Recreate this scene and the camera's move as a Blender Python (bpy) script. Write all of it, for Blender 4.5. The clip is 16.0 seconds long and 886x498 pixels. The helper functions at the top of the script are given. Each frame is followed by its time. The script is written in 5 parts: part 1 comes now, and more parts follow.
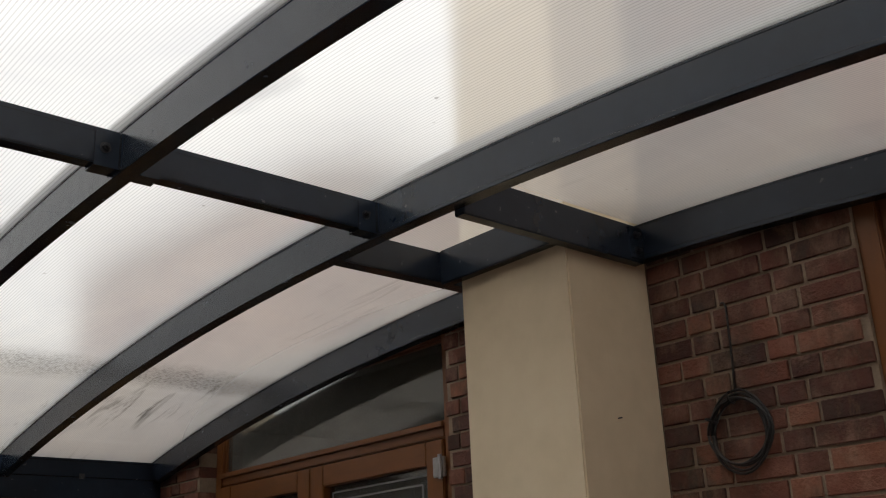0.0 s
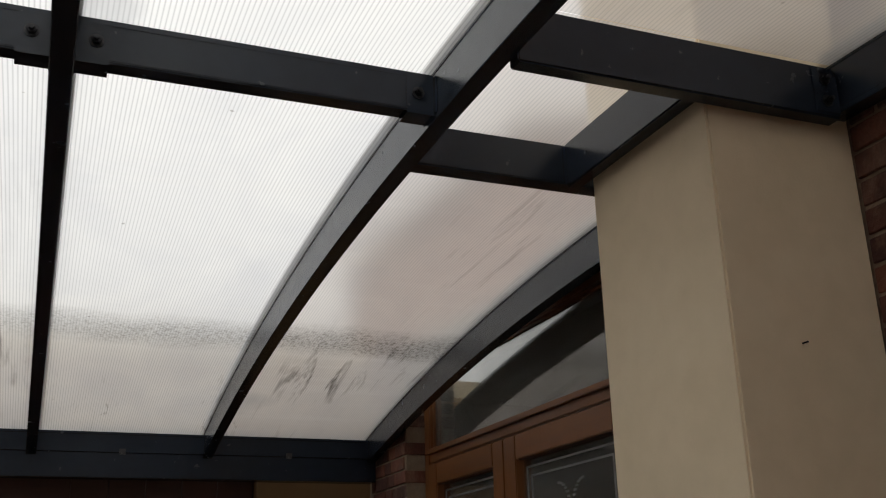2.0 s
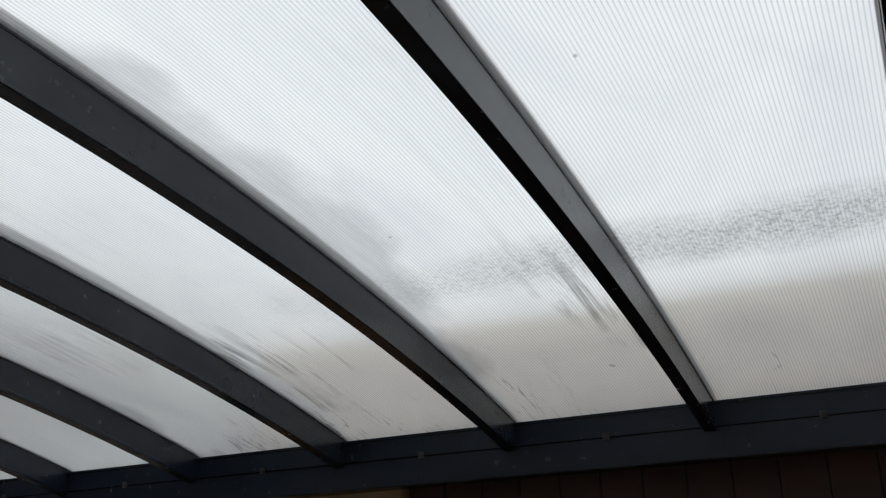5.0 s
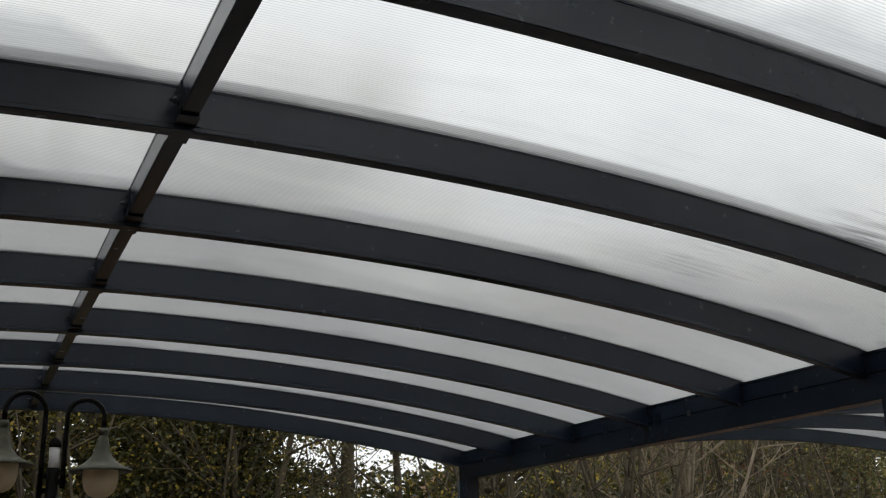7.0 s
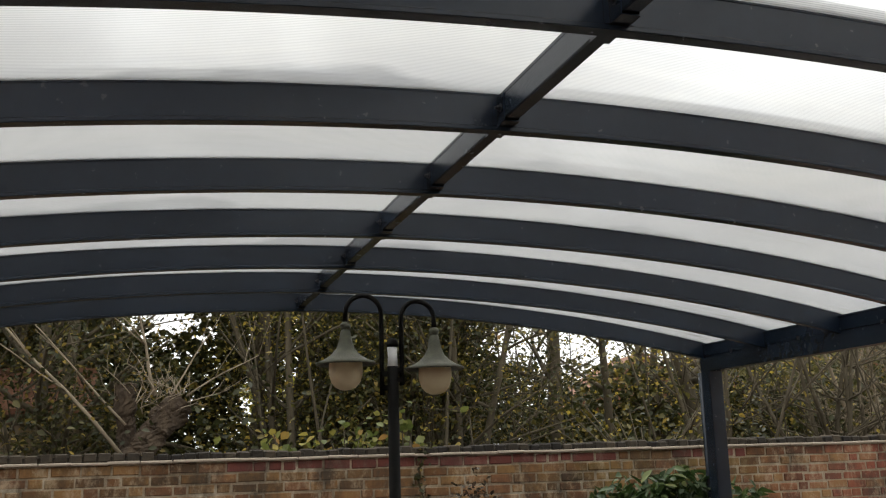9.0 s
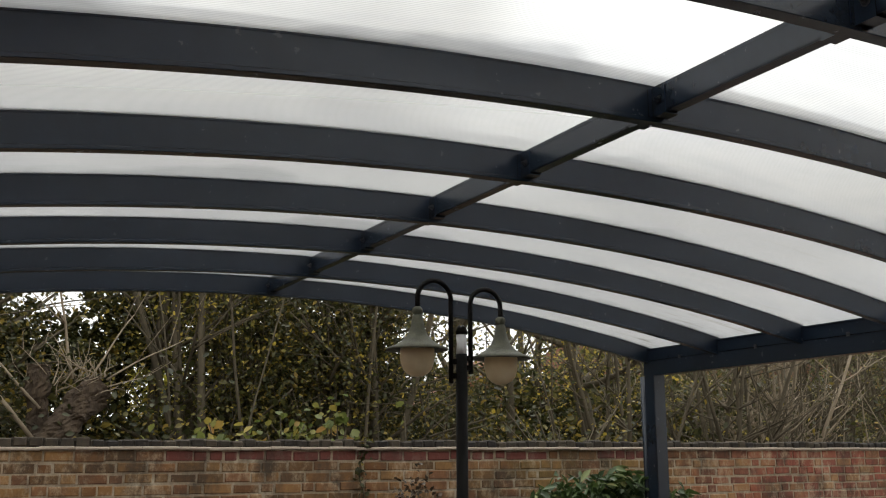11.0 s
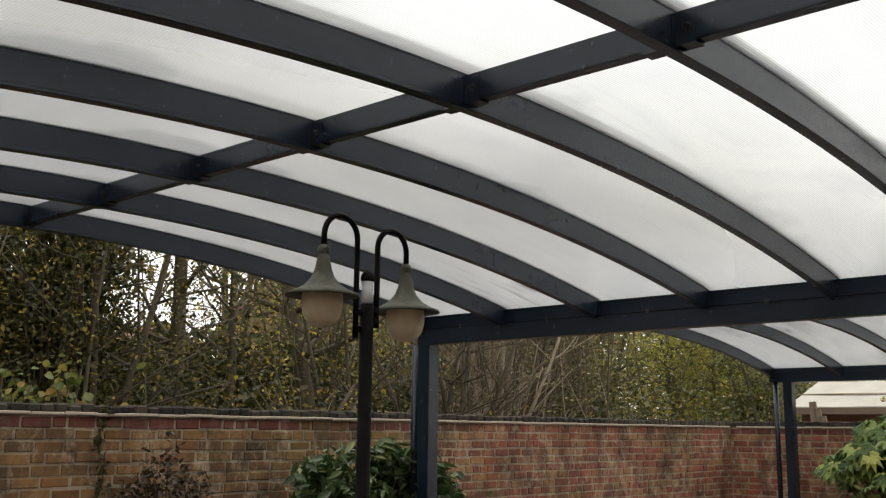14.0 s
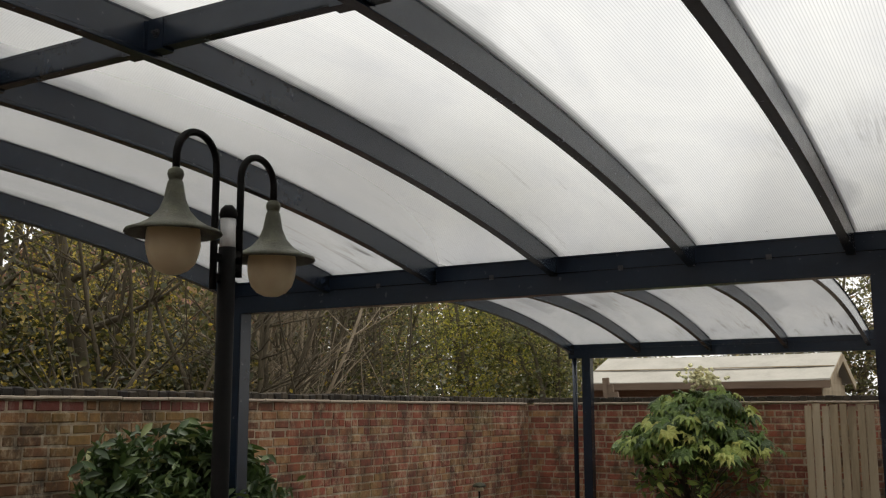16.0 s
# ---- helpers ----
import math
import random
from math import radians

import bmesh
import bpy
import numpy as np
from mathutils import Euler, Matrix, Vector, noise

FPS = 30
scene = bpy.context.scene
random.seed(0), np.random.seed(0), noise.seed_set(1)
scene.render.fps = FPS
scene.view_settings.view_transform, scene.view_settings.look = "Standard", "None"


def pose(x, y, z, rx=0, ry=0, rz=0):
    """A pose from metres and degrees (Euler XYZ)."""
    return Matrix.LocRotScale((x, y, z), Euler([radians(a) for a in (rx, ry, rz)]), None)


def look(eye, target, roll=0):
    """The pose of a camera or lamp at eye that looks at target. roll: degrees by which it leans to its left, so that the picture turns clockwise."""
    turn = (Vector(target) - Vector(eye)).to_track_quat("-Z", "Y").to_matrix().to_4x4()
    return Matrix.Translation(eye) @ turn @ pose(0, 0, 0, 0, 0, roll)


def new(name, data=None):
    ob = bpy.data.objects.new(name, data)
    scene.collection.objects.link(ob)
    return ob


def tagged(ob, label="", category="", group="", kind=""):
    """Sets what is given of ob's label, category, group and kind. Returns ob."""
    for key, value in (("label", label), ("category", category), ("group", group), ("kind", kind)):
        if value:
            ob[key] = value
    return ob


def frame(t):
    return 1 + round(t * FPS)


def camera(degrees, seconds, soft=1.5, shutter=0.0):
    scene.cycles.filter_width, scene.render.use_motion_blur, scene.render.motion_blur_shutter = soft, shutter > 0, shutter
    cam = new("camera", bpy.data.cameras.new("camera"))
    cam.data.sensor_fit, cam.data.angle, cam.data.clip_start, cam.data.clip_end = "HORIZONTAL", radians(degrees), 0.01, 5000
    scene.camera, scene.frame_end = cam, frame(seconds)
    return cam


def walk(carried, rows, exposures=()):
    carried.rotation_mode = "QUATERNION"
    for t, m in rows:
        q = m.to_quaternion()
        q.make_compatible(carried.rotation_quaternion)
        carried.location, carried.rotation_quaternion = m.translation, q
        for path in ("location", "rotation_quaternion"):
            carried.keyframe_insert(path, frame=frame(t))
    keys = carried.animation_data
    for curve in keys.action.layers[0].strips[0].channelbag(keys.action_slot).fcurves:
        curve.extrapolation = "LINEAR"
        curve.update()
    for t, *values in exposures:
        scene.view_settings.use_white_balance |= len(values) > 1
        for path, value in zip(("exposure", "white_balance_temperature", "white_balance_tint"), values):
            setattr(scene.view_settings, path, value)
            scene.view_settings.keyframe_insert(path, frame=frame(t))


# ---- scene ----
cam = camera(47.29, 16.0, soft=1.2)
PATH = [
    (0.0, pose(-2.531, 2.882, 1.484, 109.44, 2.42, -130.76)),
    (0.5, pose(-2.428, 2.588, 1.496, 109.58, 2.36, -126.85)),
    (1.0, pose(-2.380, 2.271, 1.505, 109.50, 1.61, -121.58)),
    (1.5, pose(-2.288, 1.997, 1.530, 109.02, 1.51, -116.26)),
    (2.0, pose(-2.132, 1.772, 1.526, 109.11, 1.37, -111.40)),
    (2.5, pose(-1.966, 1.573, 1.529, 109.19, 1.60, -106.16)),
    (3.0, pose(-1.791, 1.362, 1.548, 109.05, 2.17, -99.84)),
    (5.5, pose(-0.579, 0.986, 1.492, 110.98, 0.63, -54.32)),
    (6.0, pose(-0.544, 1.031, 1.503, 110.26, 0.72, -44.24)),
    (6.5, pose(-0.499, 0.951, 1.493, 109.04, 1.14, -33.68)),
    (7.0, pose(-0.463, 0.913, 1.463, 107.40, 1.64, -25.28)),
    (7.5, pose(-0.573, 0.963, 1.535, 104.17, 1.72, -20.42)),
    (8.0, pose(-0.796, 1.055, 1.559, 102.20, 1.91, -17.88)),
    (8.5, pose(-1.015, 1.135, 1.532, 101.65, 1.76, -16.63)),
    (11.0, pose(-2.292, 1.740, 1.474, 101.56, 0.18, -27.42)),
    (11.5, pose(-2.496, 1.898, 1.472, 100.94, -0.26, -30.95)),
    (12.0, pose(-2.644, 2.024, 1.465, 100.52, -0.12, -34.64)),
    (12.5, pose(-2.661, 2.228, 1.455, 100.49, -0.22, -37.84)),
    (13.0, pose(-2.716, 2.476, 1.454, 100.46, -0.55, -41.35)),
    (13.5, pose(-2.778, 2.747, 1.464, 100.36, -0.81, -44.65)),
    (14.0, pose(-2.776, 2.951, 1.449, 100.15, -0.60, -47.46)),
    (14.5, pose(-2.706, 3.129, 1.456, 99.82, -0.73, -50.37)),
    (15.0, pose(-2.612, 3.317, 1.447, 99.76, -0.04, -53.65)),
    (15.5, pose(-2.544, 3.503, 1.448, 99.44, -0.87, -57.20)),
    (16.0, pose(-2.426, 3.739, 1.431, 99.10, 0.11, -60.32)),
]
SKY, SUN, CLOUD = 0.138, 0.8, (8.0, 8.0, 7.85)
EXPO = [(0.0, 0.34, 6650, 11), (1.5, 0.26, 6600, 11), (2.5, 0.03, 6600, 10), (3.2, -0.08, 6550, 10), (5.3, -0.08, 6050, 8), (6.2, -0.10, 6000, 7), (7.0, 0.04, 6300, 9), (7.5, 0.52, 6450, 9), (8.0, 0.68, 6500, 9), (8.7, 0.76, 6500, 9), (11.0, 0.74, 6500, 9), (13.5, 0.64, 6600, 9), (15.0, 0.48, 6640, 10), (16.0, 0.28, 6650, 10)]
# exposure follows the clip's camera: bluish and darker overhead, warmer by the house
walk(cam, PATH, EXPO)

# ---- world and light ----
world = bpy.data.worlds.new("overcast")
scene.world = world
world.use_nodes = True
wn = world.node_tree
wn.nodes.clear()
sky = wn.nodes.new("ShaderNodeTexSky")
sky.sky_type = "NISHITA"
sky.sun_disc = False
sky.sun_elevation = radians(69)
sky.sun_rotation = radians(20)
sky.dust_density = 6.0
hsv = wn.nodes.new("ShaderNodeHueSaturation")
hsv.inputs["Saturation"].default_value = 0.22
bg = wn.nodes.new("ShaderNodeBackground")
bg.inputs["Strength"].default_value = SKY
wo = wn.nodes.new("ShaderNodeOutputWorld")
wn.links.new(sky.outputs[0], hsv.inputs["Color"])
cloud = wn.nodes.new("ShaderNodeMix")      # even cloud cover over the clear sky
cloud.data_type = "RGBA"
cloud.inputs[0].default_value = 0.86
cloud.inputs[7].default_value = (*CLOUD, 1)
wn.links.new(hsv.outputs[0], cloud.inputs[6])
wn.links.new(cloud.outputs[2], bg.inputs["Color"])
wn.links.new(bg.outputs[0], wo.inputs["Surface"])
sun_data = bpy.data.lights.new("sun", "SUN")
sun_data.energy = SUN
sun_data.angle = radians(24)
sun_data.color = (1.0, 0.96, 0.9)
sun = new("sun", sun_data)
sun.matrix_world = look((0, 0, 20), (-1.5, -4, 20 - 11))


# ---- materials ----
def material(name):
    m = bpy.data.materials.new(name)
    m.use_nodes = True
    nt = m.node_tree
    nt.nodes.clear()
    out = nt.nodes.new("ShaderNodeOutputMaterial")
    return m, nt, out


def node(nt, kind, **inputs):
    n = nt.nodes.new(kind)
    for k, v in inputs.items():
        key = k.replace("_", " ")
        if isinstance(v, bpy.types.NodeSocket):
            nt.links.new(v, n.inputs[key])
        else:
            n.inputs[key].default_value = v
    return n


def ramp(nt, fac, stops):
    r = nt.nodes.new("ShaderNodeValToRGB")
    el = r.color_ramp.elements
    while len(el) < len(stops):
        el.new(0.5)
    for e, (p, c) in zip(el, stops):
        e.position = p
        e.color = (*c, 1) if len(c) == 3 else c
    nt.links.new(fac, r.inputs[0])
    return r.outputs[0]


def mapping(nt, scale=(1, 1, 1), coord="Object", rot=(0, 0, 0)):
    tc = nt.nodes.new("ShaderNodeTexCoord")
    mp = nt.nodes.new("ShaderNodeMapping")
    mp.inputs["Scale"].default_value = scale
    mp.inputs["Rotation"].default_value = rot
    nt.links.new(tc.outputs[coord], mp.inputs["Vector"])
    return mp.outputs[0]


def noise_tex(nt, vec, scale, detail=5.0, rough=0.55, distort=0.0):
    n = node(nt, "ShaderNodeTexNoise", Vector=vec, Scale=scale, Detail=detail, Roughness=rough, Distortion=distort)
    return n.outputs["Fac"]


def math_node(nt, op, a, b=0.0, clamp=False):
    n = nt.nodes.new("ShaderNodeMath")
    n.operation = op
    n.use_clamp = clamp
    for i, v in enumerate((a, b)):
        if isinstance(v, bpy.types.NodeSocket):
            nt.links.new(v, n.inputs[i])
        else:
            n.inputs[i].default_value = v
    return n.outputs[0]


def mix_rgb(nt, fac, a, b, blend="MIX"):
    n = nt.nodes.new("ShaderNodeMix")
    n.data_type = "RGBA"
    n.blend_type = blend
    for sock, v in ((n.inputs[0], fac), (n.inputs[6], a), (n.inputs[7], b)):
        if isinstance(v, bpy.types.NodeSocket):
            nt.links.new(v, sock)
        else:
            sock.default_value = (*v, 1) if isinstance(v, tuple) and len(v) == 3 else v
    return n.outputs[2]


def simple(name, stops, scale=8.0, rough=(0.5, 0.7), metal=0.0, bump=0.15, bump_scale=60.0, stretch=(1, 1, 1), random_amt=0.0, coord="Object", spec=0.5):
    """Noise-varied surface: colour stops over a two-scale noise, roughness range and fine relief."""
    m, nt, out = material(name)
    v = mapping(nt, stretch, coord)
    big = noise_tex(nt, v, scale, 6)
    small = noise_tex(nt, v, scale * 9, 4)
    f = math_node(nt, "ADD", math_node(nt, "MULTIPLY", big, 0.7), math_node(nt, "MULTIPLY", small, 0.3))
    if random_amt:
        oi = nt.nodes.new("ShaderNodeObjectInfo")
        off = math_node(nt, "MULTIPLY", math_node(nt, "SUBTRACT", oi.outputs["Random"], 0.5), random_amt)
        f = math_node(nt, "ADD", f, off, True)
    col = ramp(nt, f, stops)
    rr = node(nt, "ShaderNodeMapRange", Value=small, To_Min=rough[0], To_Max=rough[1]).outputs[0]
    bs = node(nt, "ShaderNodeBsdfPrincipled", Base_Color=col, Roughness=rr, Metallic=metal)
    bs.inputs["Specular IOR Level"].default_value = spec
    if bump:
        bn = noise_tex(nt, v, bump_scale, 5)
        bp = node(nt, "ShaderNodeBump", Strength=bump, Distance=0.01, Height=bn)
        nt.links.new(bp.outputs[0], bs.inputs["Normal"])
    nt.links.new(bs.outputs[0], out.inputs[0])
    return m


FRAME_GREY = simple("anthracite_powder_coat", [(0.3, (0.009, 0.015, 0.025)), (0.7, (0.014, 0.022, 0.036))], 2.5, (0.17, 0.32), 0.0, 0.012, 60, spec=0.42)
BOLT = simple("dark_zinc_bolt", [(0.3, (0.02, 0.02, 0.022)), (0.8, (0.06, 0.06, 0.065))], 30, (0.3, 0.5), 0.6, 0)
CHROME = simple("brushed_steel", [(0.3, (0.5, 0.5, 0.5)), (0.8, (0.7, 0.7, 0.7))], 30, (0.25, 0.4), 1.0, 0)
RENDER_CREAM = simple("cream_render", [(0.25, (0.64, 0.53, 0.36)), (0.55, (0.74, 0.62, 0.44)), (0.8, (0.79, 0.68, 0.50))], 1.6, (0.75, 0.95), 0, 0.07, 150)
# the wing's cream render again, with shade put into its colour
RENDER_CREAM_DIM = simple("dimmed_cream_render", [(0.25, (0.28, 0.175, 0.078)), (0.55, (0.34, 0.215, 0.10)), (0.8, (0.38, 0.25, 0.125))], 1.6, (0.75, 0.95), 0, 0.07, 150)
MORTAR_HOUSE = simple("house_mortar", [(0.3, (0.20, 0.15, 0.11)), (0.7, (0.36, 0.28, 0.20))], 9, (0.85, 1.0), 0, 0.5, 90)
WOOD_UPVC = simple("golden_oak_frame", [(0.25, (0.115, 0.040, 0.011)), (0.5, (0.18, 0.066, 0.018)), (0.8, (0.24, 0.095, 0.028))], 6, (0.32, 0.5), 0, 0.08, 120, (1, 1, 0.12))
WOOD_UPVC_H = simple("golden_oak_rail", [(0.25, (0.115, 0.040, 0.011)), (0.5, (0.18, 0.066, 0.018)), (0.8, (0.24, 0.095, 0.028))], 6, (0.32, 0.5), 0, 0.08, 120, (0.12, 1, 1))
LEAD = simple("lead_came", [(0.3, (0.25, 0.25, 0.25)), (0.8, (0.42, 0.42, 0.41))], 30, (0.4, 0.6), 0.7, 0.1)
DARK_ROOM = simple("dim_room", [(0.3, (0.36, 0.34, 0.30)), (0.7, (0.45, 0.43, 0.39))], 2, (0.8, 1), 0, 0)
CABLE = simple("black_cable", [(0.3, (0.012, 0.012, 0.012)), (0.8, (0.03, 0.03, 0.03))], 20, (0.4, 0.6), 0, 0)
LAMP_GREEN = simple("verdigris_lamp_metal", [(0.28, (0.030, 0.024, 0.013)), (0.45, (0.050, 0.050, 0.030)), (0.62, (0.075, 0.078, 0.046)), (0.74, (0.19, 0.16, 0.06))], 22, (0.5, 0.8), 0.0, 0.4, 140)
LAMP_BLACK = simple("black_lamp_pole", [(0.3, (0.004, 0.004, 0.004)), (0.8, (0.010, 0.009, 0.008))], 14, (0.55, 0.75), 0.0, 0.1, spec=0.10)
TAPE = simple("white_tape", [(0.3, (0.55, 0.55, 0.54)), (0.8, (0.75, 0.75, 0.74))], 40, (0.5, 0.7), 0, 0.3)
TILE_CREASE = simple("pale_creasing_tile", [(0.25, (0.28, 0.22, 0.16)), (0.5, (0.45, 0.38, 0.30)), (0.8, (0.58, 0.52, 0.43))], 5, (0.8, 1), 0, 0.4)
COPING = simple("dark_coping_brick", [(0.25, (0.014, 0.011, 0.009)), (0.5, (0.040, 0.032, 0.022)), (0.8, (0.085, 0.065, 0.042))], 9, (0.7, 0.95), 0, 0.5, 90, random_amt=0.5)
BARK = simple("bark", [(0.25, (0.040, 0.032, 0.019)), (0.5, (0.090, 0.073, 0.045)), (0.8, (0.17, 0.14, 0.09))], 7, (0.85, 1), 0, 0.8, 40, (1, 1, 0.25), coord="Object")
BARK_PALE = simple("pale_bark", [(0.25, (0.15, 0.115, 0.075)), (0.5, (0.28, 0.225, 0.155)), (0.8, (0.42, 0.36, 0.26))], 7, (0.85, 1), 0, 0.6, 40, (1, 1, 0.25))
FELT = simple("pale_roof_felt", [(0.25, (0.29, 0.275, 0.235)), (0.5, (0.40, 0.38, 0.33)), (0.8, (0.48, 0.455, 0.40))], 2.5, (0.85, 1), 0, 0.3, 200)
SHED_WOOD = simple("shed_boards", [(0.25, (0.13, 0.06, 0.035)), (0.5, (0.20, 0.10, 0.06)), (0.8, (0.28, 0.16, 0.10))], 5, (0.7, 0.9), 0, 0.3, 60, (1, 0.15, 1), 0.3)
SHED_TRIM = simple("brown_shed_trim", [(0.25, (0.11, 0.075, 0.05)), (0.5, (0.17, 0.12, 0.085)), (0.8, (0.23, 0.17, 0.12))], 5, (0.75, 0.95), 0, 0.3, 60, (1, 0.15, 1), 0.3)
PALE_WOOD = simple("weathered_boards", [(0.25, (0.20, 0.15, 0.09)), (0.5, (0.33, 0.26, 0.17)), (0.8, (0.42, 0.35, 0.25))], 6, (0.75, 0.95), 0, 0.4, 60, (1, 1, 0.12), 0.4)
GROUND = simple("block_paving", [(0.25, (0.07, 0.06, 0.055)), (0.5, (0.115, 0.10, 0.09)), (0.8, (0.16, 0.145, 0.13))], 3, (0.8, 1), 0, 0.4)
DOOR_BROWN = simple("dark_garage_door", [(0.3, (0.035, 0.014, 0.009)), (0.7, (0.07, 0.03, 0.018))], 4, (0.4, 0.6), 0, 0.1, 60, (1, 0.2, 1))
ROOF_TILE = simple("clay_roof_tile", [(0.25, (0.13, 0.06, 0.035)), (0.5, (0.20, 0.09, 0.05)), (0.8, (0.26, 0.13, 0.08))], 3, (0.8, 1), 0, 0.5)
OLD_TILE = simple("old_purple_brown_tile", [(0.25, (0.045, 0.032, 0.032)), (0.5, (0.075, 0.053, 0.05)), (0.8, (0.11, 0.08, 0.072))], 3, (0.8, 1), 0, 0.5)
FAR_BRICK = simple("far_brick", [(0.25, (0.24, 0.10, 0.055)), (0.5, (0.32, 0.15, 0.09)), (0.8, (0.40, 0.22, 0.14))], 3, (0.8, 1), 0, 0.5)
WHITE_PAINT = simple("white_paint", [(0.3, (0.70, 0.70, 0.68)), (0.8, (0.82, 0.82, 0.80))], 6, (0.4, 0.6), 0, 0.05)


def brick_material(name, palette, spread, stain, wash=(0.5, 0.44, 0.34), wash_amt=0.35, other=None, moss=0.0):
    """Fired clay: a colour per brick, blotches, soot and pale lime bloom. other: the palette of a later stretch of wall."""
    m, nt, out = material(name)
    oi = nt.nodes.new("ShaderNodeObjectInfo")
    geo = nt.nodes.new("ShaderNodeNewGeometry")
    r = math_node(nt, "FRACT", math_node(nt, "ADD", oi.outputs["Random"], geo.outputs["Random Per Island"]))
    v = geo.outputs["Position"]
    big = noise_tex(nt, v, 1.1, 5)
    mid = noise_tex(nt, v, 16, 6, 0.65)
    fine = noise_tex(nt, v, 95, 4)
    f = math_node(nt, "ADD", math_node(nt, "MULTIPLY", r, spread), math_node(nt, "MULTIPLY", math_node(nt, "ADD", big, mid), (1 - spread) * 0.5), True)

    def spectrum(p):
        return ramp(nt, f, [(0.10 + 0.78 * i / (len(p) - 1), c) for i, c in enumerate(p)])

    base = spectrum(palette)
    if other:
        sx = node(nt, "ShaderNodeSeparateXYZ", Vector=v).outputs[0]
        wob = math_node(nt, "MULTIPLY", big, 2.0)
        t = node(nt, "ShaderNodeMapRange", Value=math_node(nt, "ADD", sx, wob), From_Min=5.6, From_Max=7.4).outputs[0]
        base = mix_rgb(nt, t, base, spectrum(other))
    soot = ramp(nt, noise_tex(nt, node(nt, "ShaderNodeMapping", Vector=v, Scale=(1, 1, 0.7)).outputs[0], 3.2, 8, 0.72), [(0.46, (0, 0, 0)), (0.66, (1, 1, 1))])
    c1 = mix_rgb(nt, math_node(nt, "MULTIPLY", soot, stain), base, (0.045, 0.035, 0.025))
    wm = ramp(nt, noise_tex(nt, node(nt, "ShaderNodeMapping", Vector=v, Scale=(1, 1, 0.6)).outputs[0], 6.5, 10, 0.80, 0.2), [(0.50, (0, 0, 0)), (0.66, (1, 1, 1))])
    c2 = mix_rgb(nt, math_node(nt, "MULTIPLY", wm, wash_amt), c1, wash)
    if moss:
        where = ramp(nt, noise_tex(nt, v, 0.9, 4, 0.6), [(0.56, (0, 0, 0)), (0.68, (1, 1, 1))])
        c2 = mix_rgb(nt, math_node(nt, "MULTIPLY", math_node(nt, "MULTIPLY", where, mid), moss), c2, (0.17, 0.13, 0.03))
    rr = node(nt, "ShaderNodeMapRange", Value=fine, To_Min=0.75, To_Max=0.98).outputs[0]
    bs = node(nt, "ShaderNodeBsdfPrincipled", Base_Color=c2, Roughness=rr)
    bp = node(nt, "ShaderNodeBump", Strength=0.8, Distance=0.008, Height=math_node(nt, "ADD", mid, math_node(nt, "MULTIPLY", fine, 0.5)))
    nt.links.new(bp.outputs[0], bs.inputs["Normal"])
    nt.links.new(bs.outputs[0], out.inputs[0])
    return m


GARDEN_BRICK = brick_material("weathered_garden_brick", [(0.060, 0.032, 0.015), (0.19, 0.086, 0.030), (0.28, 0.145, 0.050), (0.095, 0.052, 0.023), (0.33, 0.18, 0.064), (0.23, 0.105, 0.046), (0.056, 0.032, 0.017)], 0.62, 0.85, (0.60, 0.46, 0.30), 0.72,
                              [(0.10, 0.036, 0.024), (0.27, 0.075, 0.042), (0.36, 0.11, 0.065), (0.19, 0.055, 0.035), (0.36, 0.20, 0.085), (0.31, 0.095, 0.058), (0.11, 0.045, 0.032)], 0.9)
RED_BRICK = brick_material("red_header_band", [(0.13, 0.036, 0.026), (0.20, 0.055, 0.040), (0.16, 0.046, 0.034)], 0.5, 0.7, wash_amt=0.25)
MORTAR_OLD = brick_material("old_lime_mortar", [(0.12, 0.09, 0.055), (0.40, 0.32, 0.22), (0.24, 0.185, 0.12)], 0.1, 0.85, (0.66, 0.58, 0.45), 0.7)
HOUSE_BRICK = brick_material("red_house_brick", [(0.040, 0.018, 0.015), (0.115, 0.037, 0.025), (0.20, 0.068, 0.041), (0.062, 0.024, 0.019), (0.15, 0.050, 0.032), (0.26, 0.105, 0.060)], 0.75, 0.95, (0.40, 0.25, 0.17), 0.42)


def leaf_material(name, stops, trans=0.35):
    m, nt, out = material(name)
    geo = nt.nodes.new("ShaderNodeNewGeometry")
    col = ramp(nt, geo.outputs["Random Per Island"], stops)
    v = geo.outputs["Position"]
    c2 = mix_rgb(nt, math_node(nt, "MULTIPLY", noise_tex(nt, v, 35, 3), 0.4), col, (0.05, 0.05, 0.015))
    bs = node(nt, "ShaderNodeBsdfPrincipled", Base_Color=c2, Roughness=0.5)
    tr = node(nt, "ShaderNodeBsdfTranslucent", Color=c2)
    mx = node(nt, "ShaderNodeMixShader", Fac=trans)
    nt.links.new(bs.outputs[0], mx.inputs[1])
    nt.links.new(tr.outputs[0], mx.inputs[2])
    nt.links.new(mx.outputs[0], out.inputs[0])
    return m


LEAF_DARK = leaf_material("dark_evergreen_leaves", [(0.1, (0.028, 0.034, 0.011)), (0.55, (0.064, 0.067, 0.019)), (0.86, (0.16, 0.135, 0.033)), (0.985, (0.44, 0.31, 0.06))], 0.38)
LEAF_OLIVE = leaf_material("olive_autumn_leaves", [(0.05, (0.05, 0.055, 0.015)), (0.4, (0.16, 0.155, 0.035)), (0.7, (0.34, 0.28, 0.055)), (0.93, (0.64, 0.48, 0.08))], 0.5)
LEAF_YELLOW = leaf_material("yellow_autumn_leaves", [(0.05, (0.09, 0.08, 0.02)), (0.45, (0.33, 0.26, 0.045)), (0.9, (0.68, 0.50, 0.08))], 0.55)
